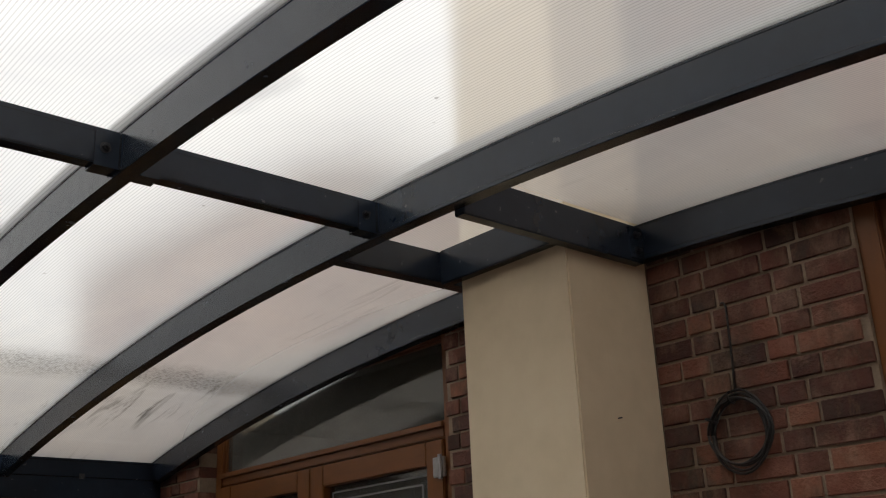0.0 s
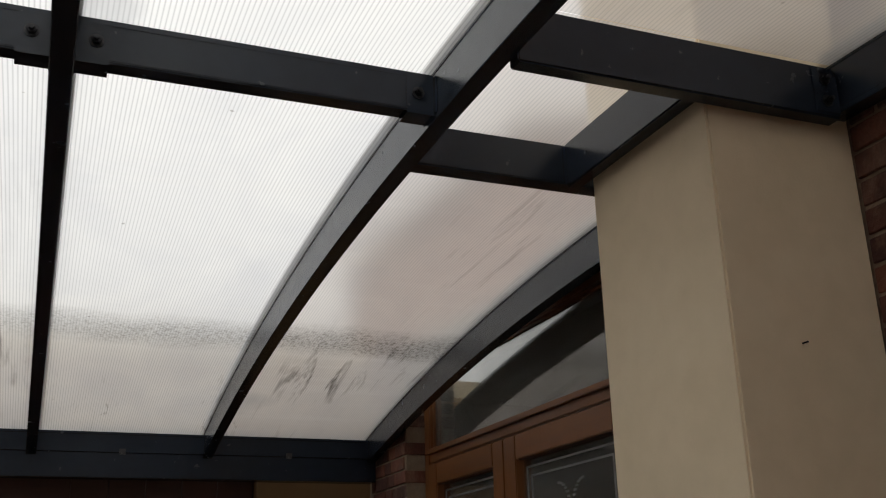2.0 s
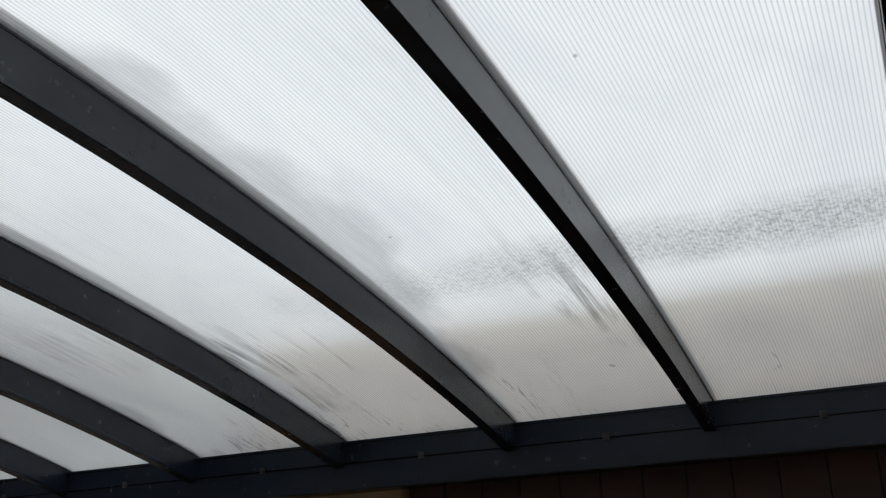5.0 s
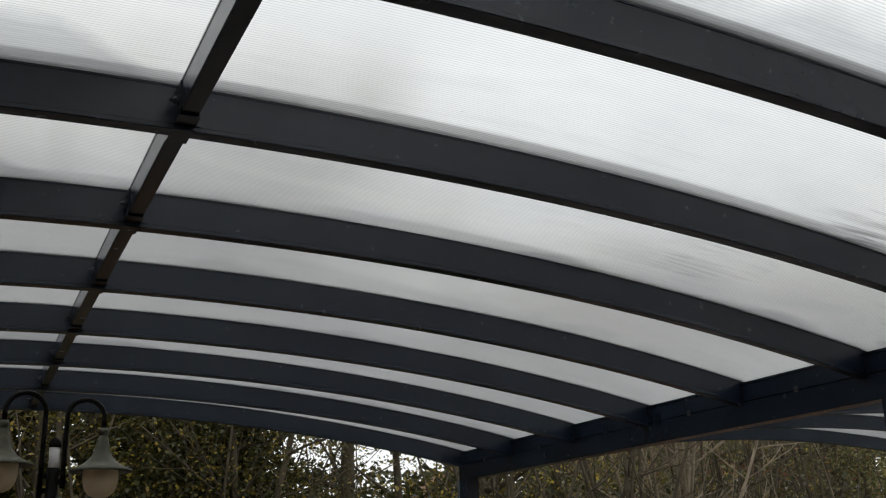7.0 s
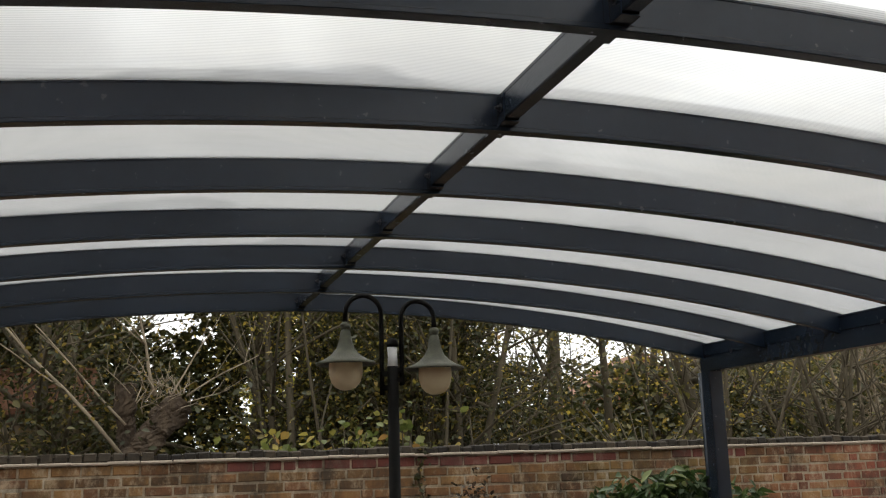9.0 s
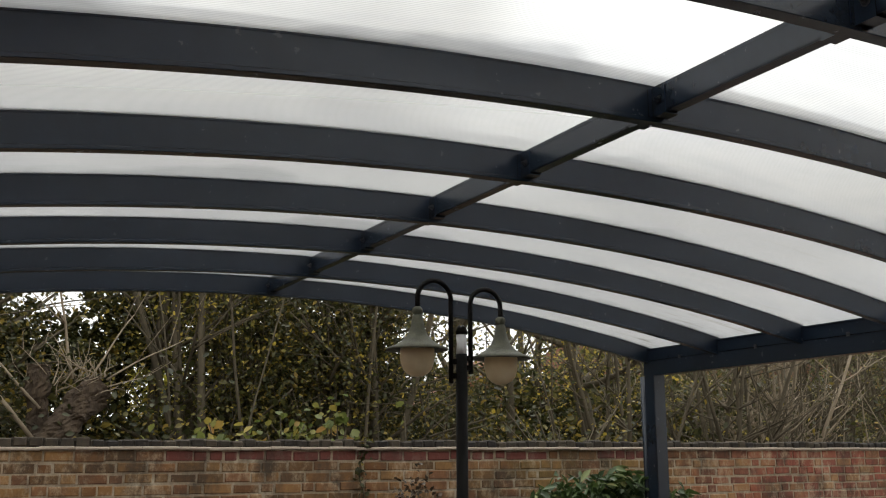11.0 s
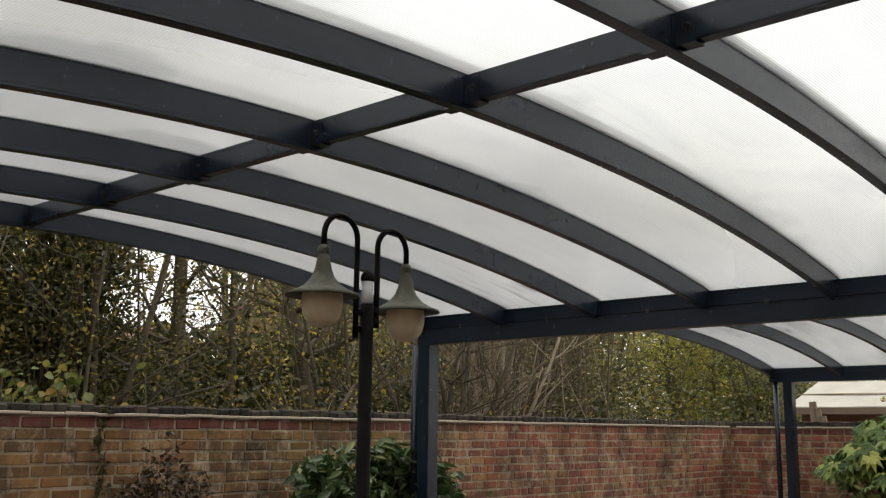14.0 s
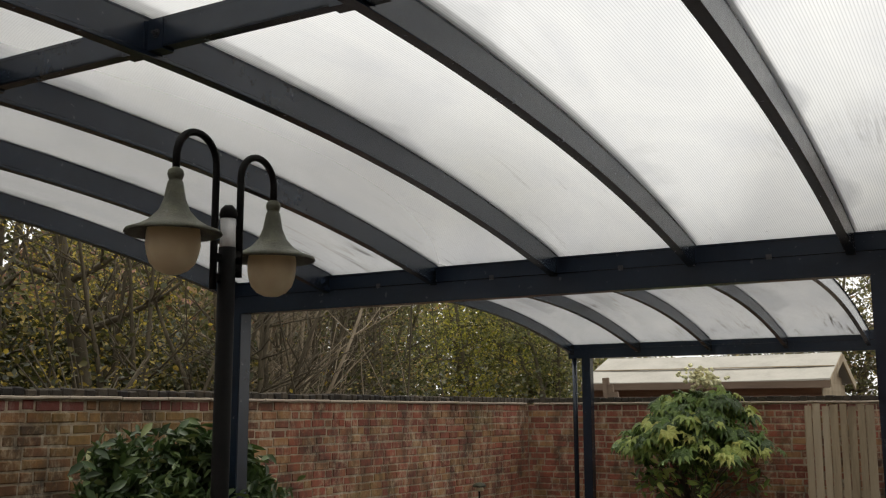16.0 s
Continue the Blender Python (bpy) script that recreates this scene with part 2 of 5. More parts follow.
LEAF_HAZEL = leaf_material("broad_hedge_leaves", [(0.1, (0.13, 0.17, 0.04)), (0.6, (0.27, 0.29, 0.08)), (0.85, (0.46, 0.37, 0.08)), (0.97, (0.52, 0.30, 0.10))], 0.45)
LEAF_GLOSS = leaf_material("glossy_laurel_leaves", [(0.1, (0.022, 0.055, 0.014)), (0.6, (0.05, 0.10, 0.025)), (0.92, (0.12, 0.18, 0.05)), (0.99, (0.32, 0.34, 0.12))], 0.2)
LEAF_FATSIA = leaf_material("palmate_shrub_leaves", [(0.1, (0.05, 0.10, 0.022)), (0.5, (0.13, 0.22, 0.045)), (0.8, (0.30, 0.40, 0.085)), (0.97, (0.52, 0.54, 0.14))], 0.3)
LEAF_BROWN = leaf_material("withered_brown_leaves", [(0.1, (0.035, 0.022, 0.014)), (0.6, (0.07, 0.045, 0.03)), (0.95, (0.12, 0.07, 0.045))], 0.2)
FLOWER = simple("cream_flower_heads", [(0.3, (0.72, 0.68, 0.38)), (0.7, (0.88, 0.85, 0.56))], 60, (0.7, 0.9), 0, 0.5, 300)
LEAF_LIME = leaf_material("lime_yellow_leaves", [(0.1, (0.17, 0.18, 0.035)), (0.5, (0.40, 0.39, 0.06)), (0.9, (0.66, 0.57, 0.08))], 0.5)
LEAF_FAR = leaf_material("hazy_far_leaves", [(0.1, (0.08, 0.085, 0.035)), (0.5, (0.17, 0.165, 0.065)), (0.85, (0.30, 0.26, 0.09)), (0.98, (0.42, 0.25, 0.11))], 0.45)
LEAF_HOLLY = leaf_material("mid_green_leaves", [(0.1, (0.06, 0.075, 0.022)), (0.55, (0.15, 0.165, 0.045)), (0.9, (0.30, 0.28, 0.07))], 0.4)
BARK_DARK = simple("rough_dark_bark", [(0.25, (0.020, 0.013, 0.008)), (0.5, (0.065, 0.045, 0.028)), (0.8, (0.15, 0.11, 0.07))], 9, (0.9, 1), 0, 1.0, 55, (1, 1, 0.4))


def sheen(nt):
    """How much a smooth pane mirrors, from 4 per cent head-on to all at a glance."""
    lw = nt.nodes.new("ShaderNodeLayerWeight")
    lw.inputs["Blend"].default_value = 0.5
    p = math_node(nt, "POWER", lw.outputs["Facing"], 5.0)
    return math_node(nt, "ADD", math_node(nt, "MULTIPLY", p, 0.96), 0.04)


def sheet_material(name, drip, damp, house_shade=None):
    """Multiwall polycarbonate: fine ribs along the arch, milky scatter, pooled damp by the arches, drip stains and a dirt line."""
    m, nt, out = material(name)
    geo = nt.nodes.new("ShaderNodeNewGeometry")
    pos = geo.outputs["Position"]
    sep = node(nt, "ShaderNodeSeparateXYZ", Vector=pos)
    x, y = sep.outputs[0], sep.outputs[1]
    rib = math_node(nt, "SINE", math_node(nt, "MULTIPLY", y, 2 * math.pi / 0.0118))
    rib01 = math_node(nt, "ADD", math_node(nt, "MULTIPLY", rib, 0.5), 0.5)
    web = math_node(nt, "POWER", rib01, 4.0)

    def stretched(sx, sy, scale, detail=5, rough=0.55, distort=0.0):
        return noise_tex(nt, node(nt, "ShaderNodeMapping", Vector=pos, Scale=(sx, sy, 1)).outputs[0], scale, detail, rough, distort)

    def between(v, a, b):
        return node(nt, "ShaderNodeMapRange", Value=v, From_Min=a, From_Max=b).outputs[0]

    def times(*v):
        r = v[0]
        for w in v[1:]:
            r = math_node(nt, "MULTIPLY", r, w)
        return r

    # streaks that run down the slope
    streak = stretched(1.1, 16.0, 1.0, 6, 0.66, 1.1)
    patch = stretched(0.9, 1.3, 0.9, 4)
    down = between(x, 1.9, 3.0)
    s1 = ramp(nt, streak, [(0.60 - drip, (0, 0, 0)), (0.74 - drip, (1, 1, 1))])
    p1 = ramp(nt, patch, [(0.50, (0, 0, 0)), (0.62, (1, 1, 1))])
    beside = between(y, 1.0, 0.5)
    stain = times(s1, p1, math_node(nt, "ADD", math_node(nt, "ADD", times(down, 0.85), 0.08), times(beside, 0.25), True))
    # branching drips at the foot of the sheet
    foot = between(x, 2.75, 3.4)
    runs = ramp(nt, stretched(3.0, 26.0, 1.0, 4, 0.7, 1.6), [(0.60 - drip * 0.4, (0, 0, 0)), (0.66 - drip * 0.4, (1, 1, 1))])
    run_at = ramp(nt, stretched(0.3, 2.2, 1.3, 2), [(0.55, (0, 0, 0)), (0.62, (1, 1, 1))])
    stain = math_node(nt, "ADD", stain, times(runs, run_at, foot, 0.55), True)
    # cloudy film
    cloud = ramp(nt, stretched(0.7, 1.6, 1.4, 5, 0.55, 0.8), [(0.38, (0, 0, 0)), (0.72, (1, 1, 1))])
    # damp that pools along the far side of each bay, with a crisp rim
    v = math_node(nt, "FRACT", math_node(nt, "DIVIDE", math_node(nt, "ADD", y, 0.002), BAY))
    reach = node(nt, "ShaderNodeMapRange", Value=stretched(0.75, 0.9, 1.0, 3, 0.5), From_Min=0.47, From_Max=0.66, To_Min=1.02, To_Max=0.64).outputs[0]
    over = math_node(nt, "SUBTRACT", v, math_node(nt, "ADD", reach, times(math_node(nt, "SUBTRACT", stretched(6, 9, 2.0, 5, 0.6), 0.5), 0.10)))
    pool = between(over, -0.01, 0.12)
    mottled = node(nt, "ShaderNodeMapRange", Value=stretched(5, 40, 1.0, 4, 0.6), To_Min=0.35, To_Max=1.0).outputs[0]
    pool = times(pool, mottled, damp)
    # bright dry streaks across the ribs
    wipe = ramp(nt, stretched(7.0, 0.5, 1.6, 3, 0.5), [(0.55, (0, 0, 0)), (0.75, (1, 1, 1))])
    # line of debris a third of the way down, near the house
    wob = times(math_node(nt, "SUBTRACT", noise_tex(nt, pos, 3.2, 5), 0.5), 0.22)
    bx = math_node(nt, "ABSOLUTE", math_node(nt, "SUBTRACT", math_node(nt, "ADD", x, wob), 2.28))
    band = between(bx, 0.20, 0.06)
    near = between(y, 3.4, 1.4)
    speck = ramp(nt, noise_tex(nt, pos, 60, 6, 0.75), [(0.46, (0.22, 0.22, 0.22)), (0.68, (1, 1, 1))])
    dirt = times(band, near, times(speck, 0.95 if house_shade else 0.75))
    specks = ramp(nt, noise_tex(nt, pos, 15, 2, 0.4), [(0.80, (0, 0, 0)), (0.82, (1, 1, 1))])
    grime = math_node(nt, "ADD", math_node(nt, "ADD", stain, dirt), times(specks, 0.5), True)
    tint = mix_rgb(nt, cloud, (0.93, 0.935, 0.928), (0.81, 0.82, 0.84))
    # shade of the house and wing, multiplied into the sheet's colour
    if house_shade:
        tint = mix_rgb(nt, 1.0, tint, house_shade, "MULTIPLY")
    tint = mix_rgb(nt, times(wipe, 0.15 if house_shade else 0.5), tint, (0.90, 0.90, 0.89))
    tint = mix_rgb(nt, pool, tint, (0.42, 0.43, 0.45))
    tint2 = mix_rgb(nt, times(web, 0.50), tint, (0.42, 0.43, 0.44))
    bp = node(nt, "ShaderNodeBump", Strength=0.25, Distance=0.004, Height=rib01)
    refr = node(nt, "ShaderNodeBsdfRefraction", Color=tint2, Roughness=0.45, IOR=1.055)
    tl = node(nt, "ShaderNodeBsdfTranslucent", Color=tint2)
    m1 = node(nt, "ShaderNodeMixShader", Fac=0.34)
    nt.links.new(refr.outputs[0], m1.inputs[1])
    nt.links.new(tl.outputs[0], m1.inputs[2])
    gl = node(nt, "ShaderNodeBsdfGlossy", Color=(0.9, 0.9, 0.9, 1), Roughness=0.16)
    m2 = node(nt, "ShaderNodeMixShader", Fac=times(sheen(nt), 0.55))
    nt.links.new(m1.outputs[0], m2.inputs[1])
    nt.links.new(gl.outputs[0], m2.inputs[2])
    df = node(nt, "ShaderNodeBsdfDiffuse", Color=(0.16, 0.145, 0.12, 1))
    m3 = node(nt, "ShaderNodeMixShader", Fac=grime)
    nt.links.new(m2.outputs[0], m3.inputs[1])
    nt.links.new(df.outputs[0], m3.inputs[2])
    nt.links.new(bp.outputs[0], gl.inputs["Normal"])
    nt.links.new(m3.outputs[0], out.inputs[0])
    return m


BAY = 0.905                                # the arches' spacing
SHEET = sheet_material("ribbed_polycarbonate", 0.0, 0.65)
# bay beside the house: real grime plus the house's shade as colour
SHEET_SHADED_GRIMY = sheet_material("shaded_grimy_polycarbonate", 0.06, 0.6, (0.80, 0.765, 0.74))
SHEET_STREAKED = sheet_material("streaked_polycarbonate", 0.125, 0.8)
SHEET_STAINED = sheet_material("stained_polycarbonate", 0.075, 0.5)


def clear_material(name, tint, rough=0.02, gloss=1.0, dust=0.0):
    m, nt, out = material(name)
    tr = node(nt, "ShaderNodeBsdfTransparent", Color=(*tint, 1))
    gl = node(nt, "ShaderNodeBsdfGlossy", Color=(1, 1, 1, 1), Roughness=rough)
    mx = node(nt, "ShaderNodeMixShader", Fac=math_node(nt, "MULTIPLY", sheen(nt), gloss, True))
    nt.links.new(tr.outputs[0], mx.inputs[1])
    nt.links.new(gl.outputs[0], mx.inputs[2])
    last = mx
    if dust:
        film = ramp(nt, noise_tex(nt, mapping(nt), 5, 6, 0.6), [(0.3, (0.5, 0.5, 0.5)), (0.7, (1, 1, 1))])
        df = node(nt, "ShaderNodeBsdfDiffuse", Color=(0.55, 0.54, 0.50, 1))
        last = node(nt, "ShaderNodeMixShader", Fac=math_node(nt, "MULTIPLY", film, dust))
        nt.links.new(mx.outputs[0], last.inputs[1])
        nt.links.new(df.outputs[0], last.inputs[2])
    nt.links.new(last.outputs[0], out.inputs[0])
    return m


SHEET_TOP = clear_material("clear_upper_wall", (0.98, 0.98, 0.98), 0.1, 0.25)
GLASS = clear_material("window_glass", (0.72, 0.74, 0.72), 0.04, 1.9, 0.14)


def globe_material():
    m, nt, out = material("frosted_lamp_globe")
    v = mapping(nt)
    n = noise_tex(nt, v, 9, 4)
    col = ramp(nt, n, [(0.3, (0.72, 0.60, 0.40)), (0.7, (0.86, 0.77, 0.56))])
    bs = node(nt, "ShaderNodeBsdfPrincipled", Base_Color=col, Roughness=0.35)
    tl = node(nt, "ShaderNodeBsdfTranslucent", Color=col)
    mx = node(nt, "ShaderNodeMixShader", Fac=0.5)
    nt.links.new(bs.outputs[0], mx.inputs[1])
    nt.links.new(tl.outputs[0], mx.inputs[2])
    nt.links.new(mx.outputs[0], out.inputs[0])
    return m


GLOBE = globe_material()


# ---- mesh helpers ----
def mesh_object(name, verts, faces, mats, smooth=False, parent=None, label=""):
    me = bpy.data.meshes.new(name)
    me.from_pydata([tuple(v) for v in verts], [], [tuple(f) for f in faces])
    for mt in (mats if isinstance(mats, (list, tuple)) else [mats]):
        me.materials.append(mt)
    if smooth:
        me.polygons.foreach_set("use_smooth", [True] * len(me.polygons))
    me.update()
    ob = new(name, me)
    if parent:
        ob.parent = parent
    if label:
        ob["label"] = label
    return ob


def part(name, bm, mat, parent=None, label="", smooth=False):
    me = bpy.data.meshes.new(name)
    bmesh.ops.recalc_face_normals(bm, faces=bm.faces)
    bm.to_mesh(me)
    bm.free()
    me.materials.append(mat)
    if smooth:
        me.polygons.foreach_set("use_smooth", [True] * len(me.polygons))
    ob = new(name, me)
    if parent:
        ob.parent = parent
    if label:
        ob["label"] = label
    return ob


def box(x0, x1, y0, y1, z0, z1, bevel=0.0, bm=None):
    own = bm is None
    bm = bm or bmesh.new()
    r = bmesh.ops.create_cube(bm, size=1)
    for v in r["verts"]:
        v.co = Vector(((x0 + x1) / 2 + v.co.x * (x1 - x0), (y0 + y1) / 2 + v.co.y * (y1 - y0), (z0 + z1) / 2 + v.co.z * (z1 - z0)))
    if bevel:
        es = list({e for v in r["verts"] for e in v.link_edges})
        bmesh.ops.bevel(bm, geom=es, offset=bevel, segments=2 if own else 1, affect="EDGES")
    return bm


def tube_lists(pts, radii, sides=8, base=0):
    """Verts and faces of a tapered tube through points."""
    verts, faces = [], []
    n = len(pts)
    up = Vector((0.13, 0.27, 0.95)).normalized()
    for i, p in enumerate(pts):
        p = Vector(p)
        d = (Vector(pts[min(i + 1, n - 1)]) - Vector(pts[max(i - 1, 0)]))
        d = d.normalized() if d.length > 1e-9 else Vector((0, 0, 1))
        a = d.cross(up)
        a = a.normalized() if a.length > 1e-3 else d.cross(Vector((1, 0, 0))).normalized()
        b = d.cross(a)
        for k in range(sides):
            t = 2 * math.pi * k / sides
            verts.append(p + (a * math.cos(t) + b * math.sin(t)) * radii[i])
    for i in range(n - 1):
        for k in range(sides):
            k2 = (k + 1) % sides
            faces.append((base + i * sides + k, base + i * sides + k2, base + (i + 1) * sides + k2, base + (i + 1) * sides + k))
    faces.append(tuple(base + k for k in range(sides))[::-1])
    faces.append(tuple(base + (n - 1) * sides + k for k in range(sides)))
    return verts, faces


def tube(name, pts, radii, mat, parent=None, sides=10, label=""):
    if not isinstance(radii, (list, tuple)):
        radii = [radii] * len(pts)
    v, f = tube_lists(pts, radii, sides)
    return mesh_object(name, v, f, mat, True, parent, label)


def lathe(name, profile, mat, origin, parent=None, sides=28, label=""):
    verts, faces = [], []
    for r, z in profile:
        for k in range(sides):
            a = 2 * math.pi * k / sides
            verts.append((origin[0] + r * math.cos(a), origin[1] + r * math.sin(a), origin[2] + z))
    for i in range(len(profile) - 1):
        for k in range(sides):
            k2 = (k + 1) % sides
            faces.append((i * sides + k, i * sides + k2, (i + 1) * sides + k2, (i + 1) * sides + k))
    return mesh_object(name, verts, faces, mat, True, parent, label)


def empty(name, at, label="", category="", group="", kind=""):
    e = new(name)
    e.location = at
    e.empty_display_size = 0.1
    return tagged(e, label, category, group, kind)


def under(parent, ob):
    """Hang ob below parent and keep its place in the world."""
    ob.parent = parent
    ob.matrix_parent_inverse = Matrix.Translation(parent.location).inverted()
    return ob


# ---- the canopy ----
MID_X = 0.088
RAD = 16.65
CROWN = 2.661          # underside of the arches at the crown


def arch_z(x, off=0.0):
    """Height of the arch's underside, or of a line off metres outside it."""
    r = RAD + off
    return CROWN - RAD + math.sqrt(r * r - (x - MID_X) ** 2)


def sweep(xs, profile, y, mid=MID_X):
    """Sweep a closed profile of (across, outward) along the arch at y."""
    verts, faces = [], []
    n = len(profile)
    for x in xs:
        a = math.asin((x - mid) / RAD)
        for w, h in profile:
            r = RAD + h
            verts.append((mid + r * math.sin(a), y + w, CROWN - RAD + r * math.cos(a)))
    for i in range(len(xs) - 1):
        for k in range(n):
            k2 = (k + 1) % n
            faces.append((i * n + k, (i + 1) * n + k, (i + 1) * n + k2, i * n + k2))
    faces.append(tuple(range(n)))
    faces.append(tuple((len(xs) - 1) * n + k for k in range(n))[::-1])
    return verts, faces


RAFTER = [(-0.026, 0.002), (-0.024, 0.0), (0.024, 0.0), (0.026, 0.002), (0.026, 0.014), (0.0225, 0.017), (0.0225, 0.130), (0.0245, 0.132), (0.0245, 0.138), (-0.0245, 0.138), (-0.0245, 0.132), (-0.0225, 0.130), (-0.0225, 0.017), (-0.026, 0.014)]


def span(x0, x1, n):
    return [x0 + (x1 - x0) * i / n for i in range(n + 1)]


def make_rafter(parent, y, x0, x1, mid=MID_X, name="rafter"):
    v, f = sweep(span(x0, x1, 90), RAFTER, y, mid)
    ob = mesh_object(name, v, f, FRAME_GREY)
    # cap strip that clamps the sheets from above
    v, f = sweep(span(x0, x1, 90), [(-0.032, 0.159), (0.032, 0.159), (0.028, 0.168), (-0.028, 0.168)], y, mid)
    under(parent, ob)
    cap = mesh_object("cap_strip", v, f, FRAME_GREY)
    under(parent, cap)
    return ob


def make_sheet(parent, y0, y1, x0, x1, mat, mid=MID_X):
    """A bowed multiwall sheet 16 mm thick that lies on the arches."""
    xs = span(x0, x1, 90)
    verts, faces, mats = [], [], []
    for x in xs:
        a = math.asin((x - mid) / RAD)
        for yy, h in ((y0, 0.1405), (y1, 0.1405), (y1, 0.1565), (y0, 0.1565)):
            r = RAD + h
            verts.append((mid + r * math.sin(a), yy, CROWN - RAD + r * math.cos(a)))
    for i in range(len(xs) - 1):
        for k in range(4):
            k2 = (k + 1) % 4
            faces.append((i * 4 + k, (i + 1) * 4 + k, (i + 1) * 4 + k2, i * 4 + k2))
            mats.append(0 if k == 0 else 1)
    faces += [(0, 1, 2, 3), tuple((len(xs) - 1) * 4 + k for k in (3, 2, 1, 0))]
    mats += [1, 1]
    ob = mesh_object("roof_sheet", verts, faces, [mat, SHEET_TOP], True)
    # smooth along the arch, crisp at the long edges and the ends
    for e in ob.data.edges:
        p, q = e.vertices[0] // 4, e.vertices[1] // 4
        e.use_edge_sharp = p != q or p in (0, len(xs) - 1)
    ob.data.polygons.foreach_set("material_index", mats)
    return under(parent, ob)


def hex_bolt(at, axis_x=-1, r=0.011):
    """Washer, hexagon head and shank end on a face that looks along x."""
    bm = bmesh.new()
    for rad, d, seg, o in ((r * 1.5, 0.003, 14, 0.0015), (r, 0.009, 6, 0.0075), (r * 0.55, 0.010, 10, 0.017)):
        bmesh.ops.create_cone(bm, cap_ends=True, segments=seg, radius1=rad, radius2=rad * 0.95, depth=d,
                              matrix=Matrix.Translation((at[0] + axis_x * o, at[1], at[2])) @ Matrix.Rotation(radians(90), 4, "Y"))
    return bm


PUR_X0, PUR_X1 = 0.004, 0.056
PUR_Z0, PUR_Z1 = 2.682, 2.792


def bracket(parent, y, side, x0=PUR_X0, x1=PUR_X1):
    """Folded cleat round a purlin's end, bolted through. side: which way it points from the arch along y."""
    ya, yb = sorted((y + side * 0.0235, y + side * 0.098))
    t = 0.004
    bm = bmesh.new()
    box(x0 - t, x0 - 0.0005, ya, yb, PUR_Z0 - t, PUR_Z1 - 0.012, 0, bm)
    box(x1 + 0.0005, x1 + t, ya, yb, PUR_Z0 - t, PUR_Z1 - 0.012, 0, bm)
    box(x0 - t, x1 + t, ya, yb, PUR_Z0 - t - 0.004, PUR_Z0 - t, 0, bm)
    yf = y + side * 0.0235
    box(x0 - 0.020, x1 + 0.020, min(yf, yf + side * 0.004), max(yf, yf + side * 0.004), PUR_Z0 - t, PUR_Z1 - 0.012, 0, bm)
    ob = under(parent, part("bracket", bm, FRAME_GREY))
    b = part("bolt", hex_bolt((x0 - t, y + side * 0.068, 2.731)), BOLT)
    b.parent = ob
    return ob


def purlin(parent, y0, y1, x0=PUR_X0, x1=PUR_X1):
    bm = box(x0, x1, y0, y1, PUR_Z0, PUR_Z1, 0.003)
    # shallow groove line along the face
    box(x0 - 0.0015, x0 + 0.002, y0, y1, PUR_Z0 + 0.006, PUR_Z0 + 0.012, 0, bm)
    box(x0 - 0.0015, x0 + 0.002, y0, y1, PUR_Z1 - 0.016, PUR_Z1 - 0.008, 0, bm)
    return under(parent, part("purlin", bm, FRAME_GREY))


def gutter(parent, x_in, out, y0, y1):
    """Gutter over an eaves beam. out: +1 or -1, the side that it lies on."""
    def rng(a, b):
        return sorted((x_in + out * a, x_in + out * b))
    a, b = rng(0.0, 0.13)
    prof = [(-0.008, 2.404), (-0.008, 2.416), (0.010, 2.416), (0.010, 2.404), (0.006, 2.402), (0.006, 2.318), (0.124, 2.318), (0.124, 2.44), (0.13, 2.44), (0.13, 2.311), (0.0, 2.311), (0.0, 2.402)]
    n = len(prof)
    verts = [(x_in + out * p, yy, z) for yy in (y0, y1) for p, z in prof]
    faces = [(k, (k + 1) % n, n + (k + 1) % n, n + k) for k in range(n)] + [tuple(range(n)), tuple(range(n, 2 * n))]
    under(parent, mesh_object("gutter", verts, faces, FRAME_GREY))
    bm = box(*rng(0.004, 0.114), y0, y1, 2.178, 2.308, 0.004)
    return under(parent, part("eaves_beam", bm, FRAME_GREY))


def post(parent, x, y, pipe_y):
    bm = box(x - 0.065, x + 0.065, y - 0.065, y + 0.065, 0.012, 2.178, 0.006)
    p = under(parent, part("post", bm, FRAME_GREY))
    bm = box(x - 0.11, x + 0.11, y - 0.11, y + 0.11, 0.0, 0.012, 0.002)
    bp = part("base_plate", bm, FRAME_GREY)
    bp.parent = p
    if pipe_y is not None:
        d = tube("downpipe", [(x, pipe_y, 0.02), (x, pipe_y, 1.2), (x, pipe_y, 2.178)], 0.036, FRAME_GREY, sides=14)
        under(parent, d)
    return p


canopy = empty("canopy", (0.05, 4.5, 0), "anthracite metal carport canopy with bowed ribbed polycarbonate roof", "canopy")
YS = [BAY * k for k in range(11)]          # the wall arch is the first
PX0, PX1 = -0.335, 0.210                    # the pillar's sides
ARCH_Y = -0.038                             # the arch on the house wall
for i, y in enumerate(YS):
    if i == 0:
        make_rafter(canopy, ARCH_Y, PX1 + 0.004, 3.585)
        make_rafter(canopy, ARCH_Y, -3.408, PX0 - 0.004)
    else:
        make_rafter(canopy, y, -3.408, 3.585)
for i in range(10):
    mat = SHEET_SHADED_GRIMY if i == 0 else SHEET_STREAKED if i in (2, 3, 4) else SHEET_STAINED if i in (5, 8) else SHEET
    a, b = (YS[i] if i else ARCH_Y) + 0.006, YS[i + 1] - 0.006
    if i == 0:
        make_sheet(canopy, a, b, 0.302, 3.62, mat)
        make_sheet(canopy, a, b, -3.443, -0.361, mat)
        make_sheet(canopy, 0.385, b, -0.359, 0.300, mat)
    else:
        make_sheet(canopy, a, b, -3.443, 3.62, mat)
for i in range(1, 10):
    purlin(canopy, YS[i] + 0.0235, YS[i + 1] - 0.0235)
    bracket(canopy, YS[i], 1)
    bracket(canopy, YS[i + 1], -1)
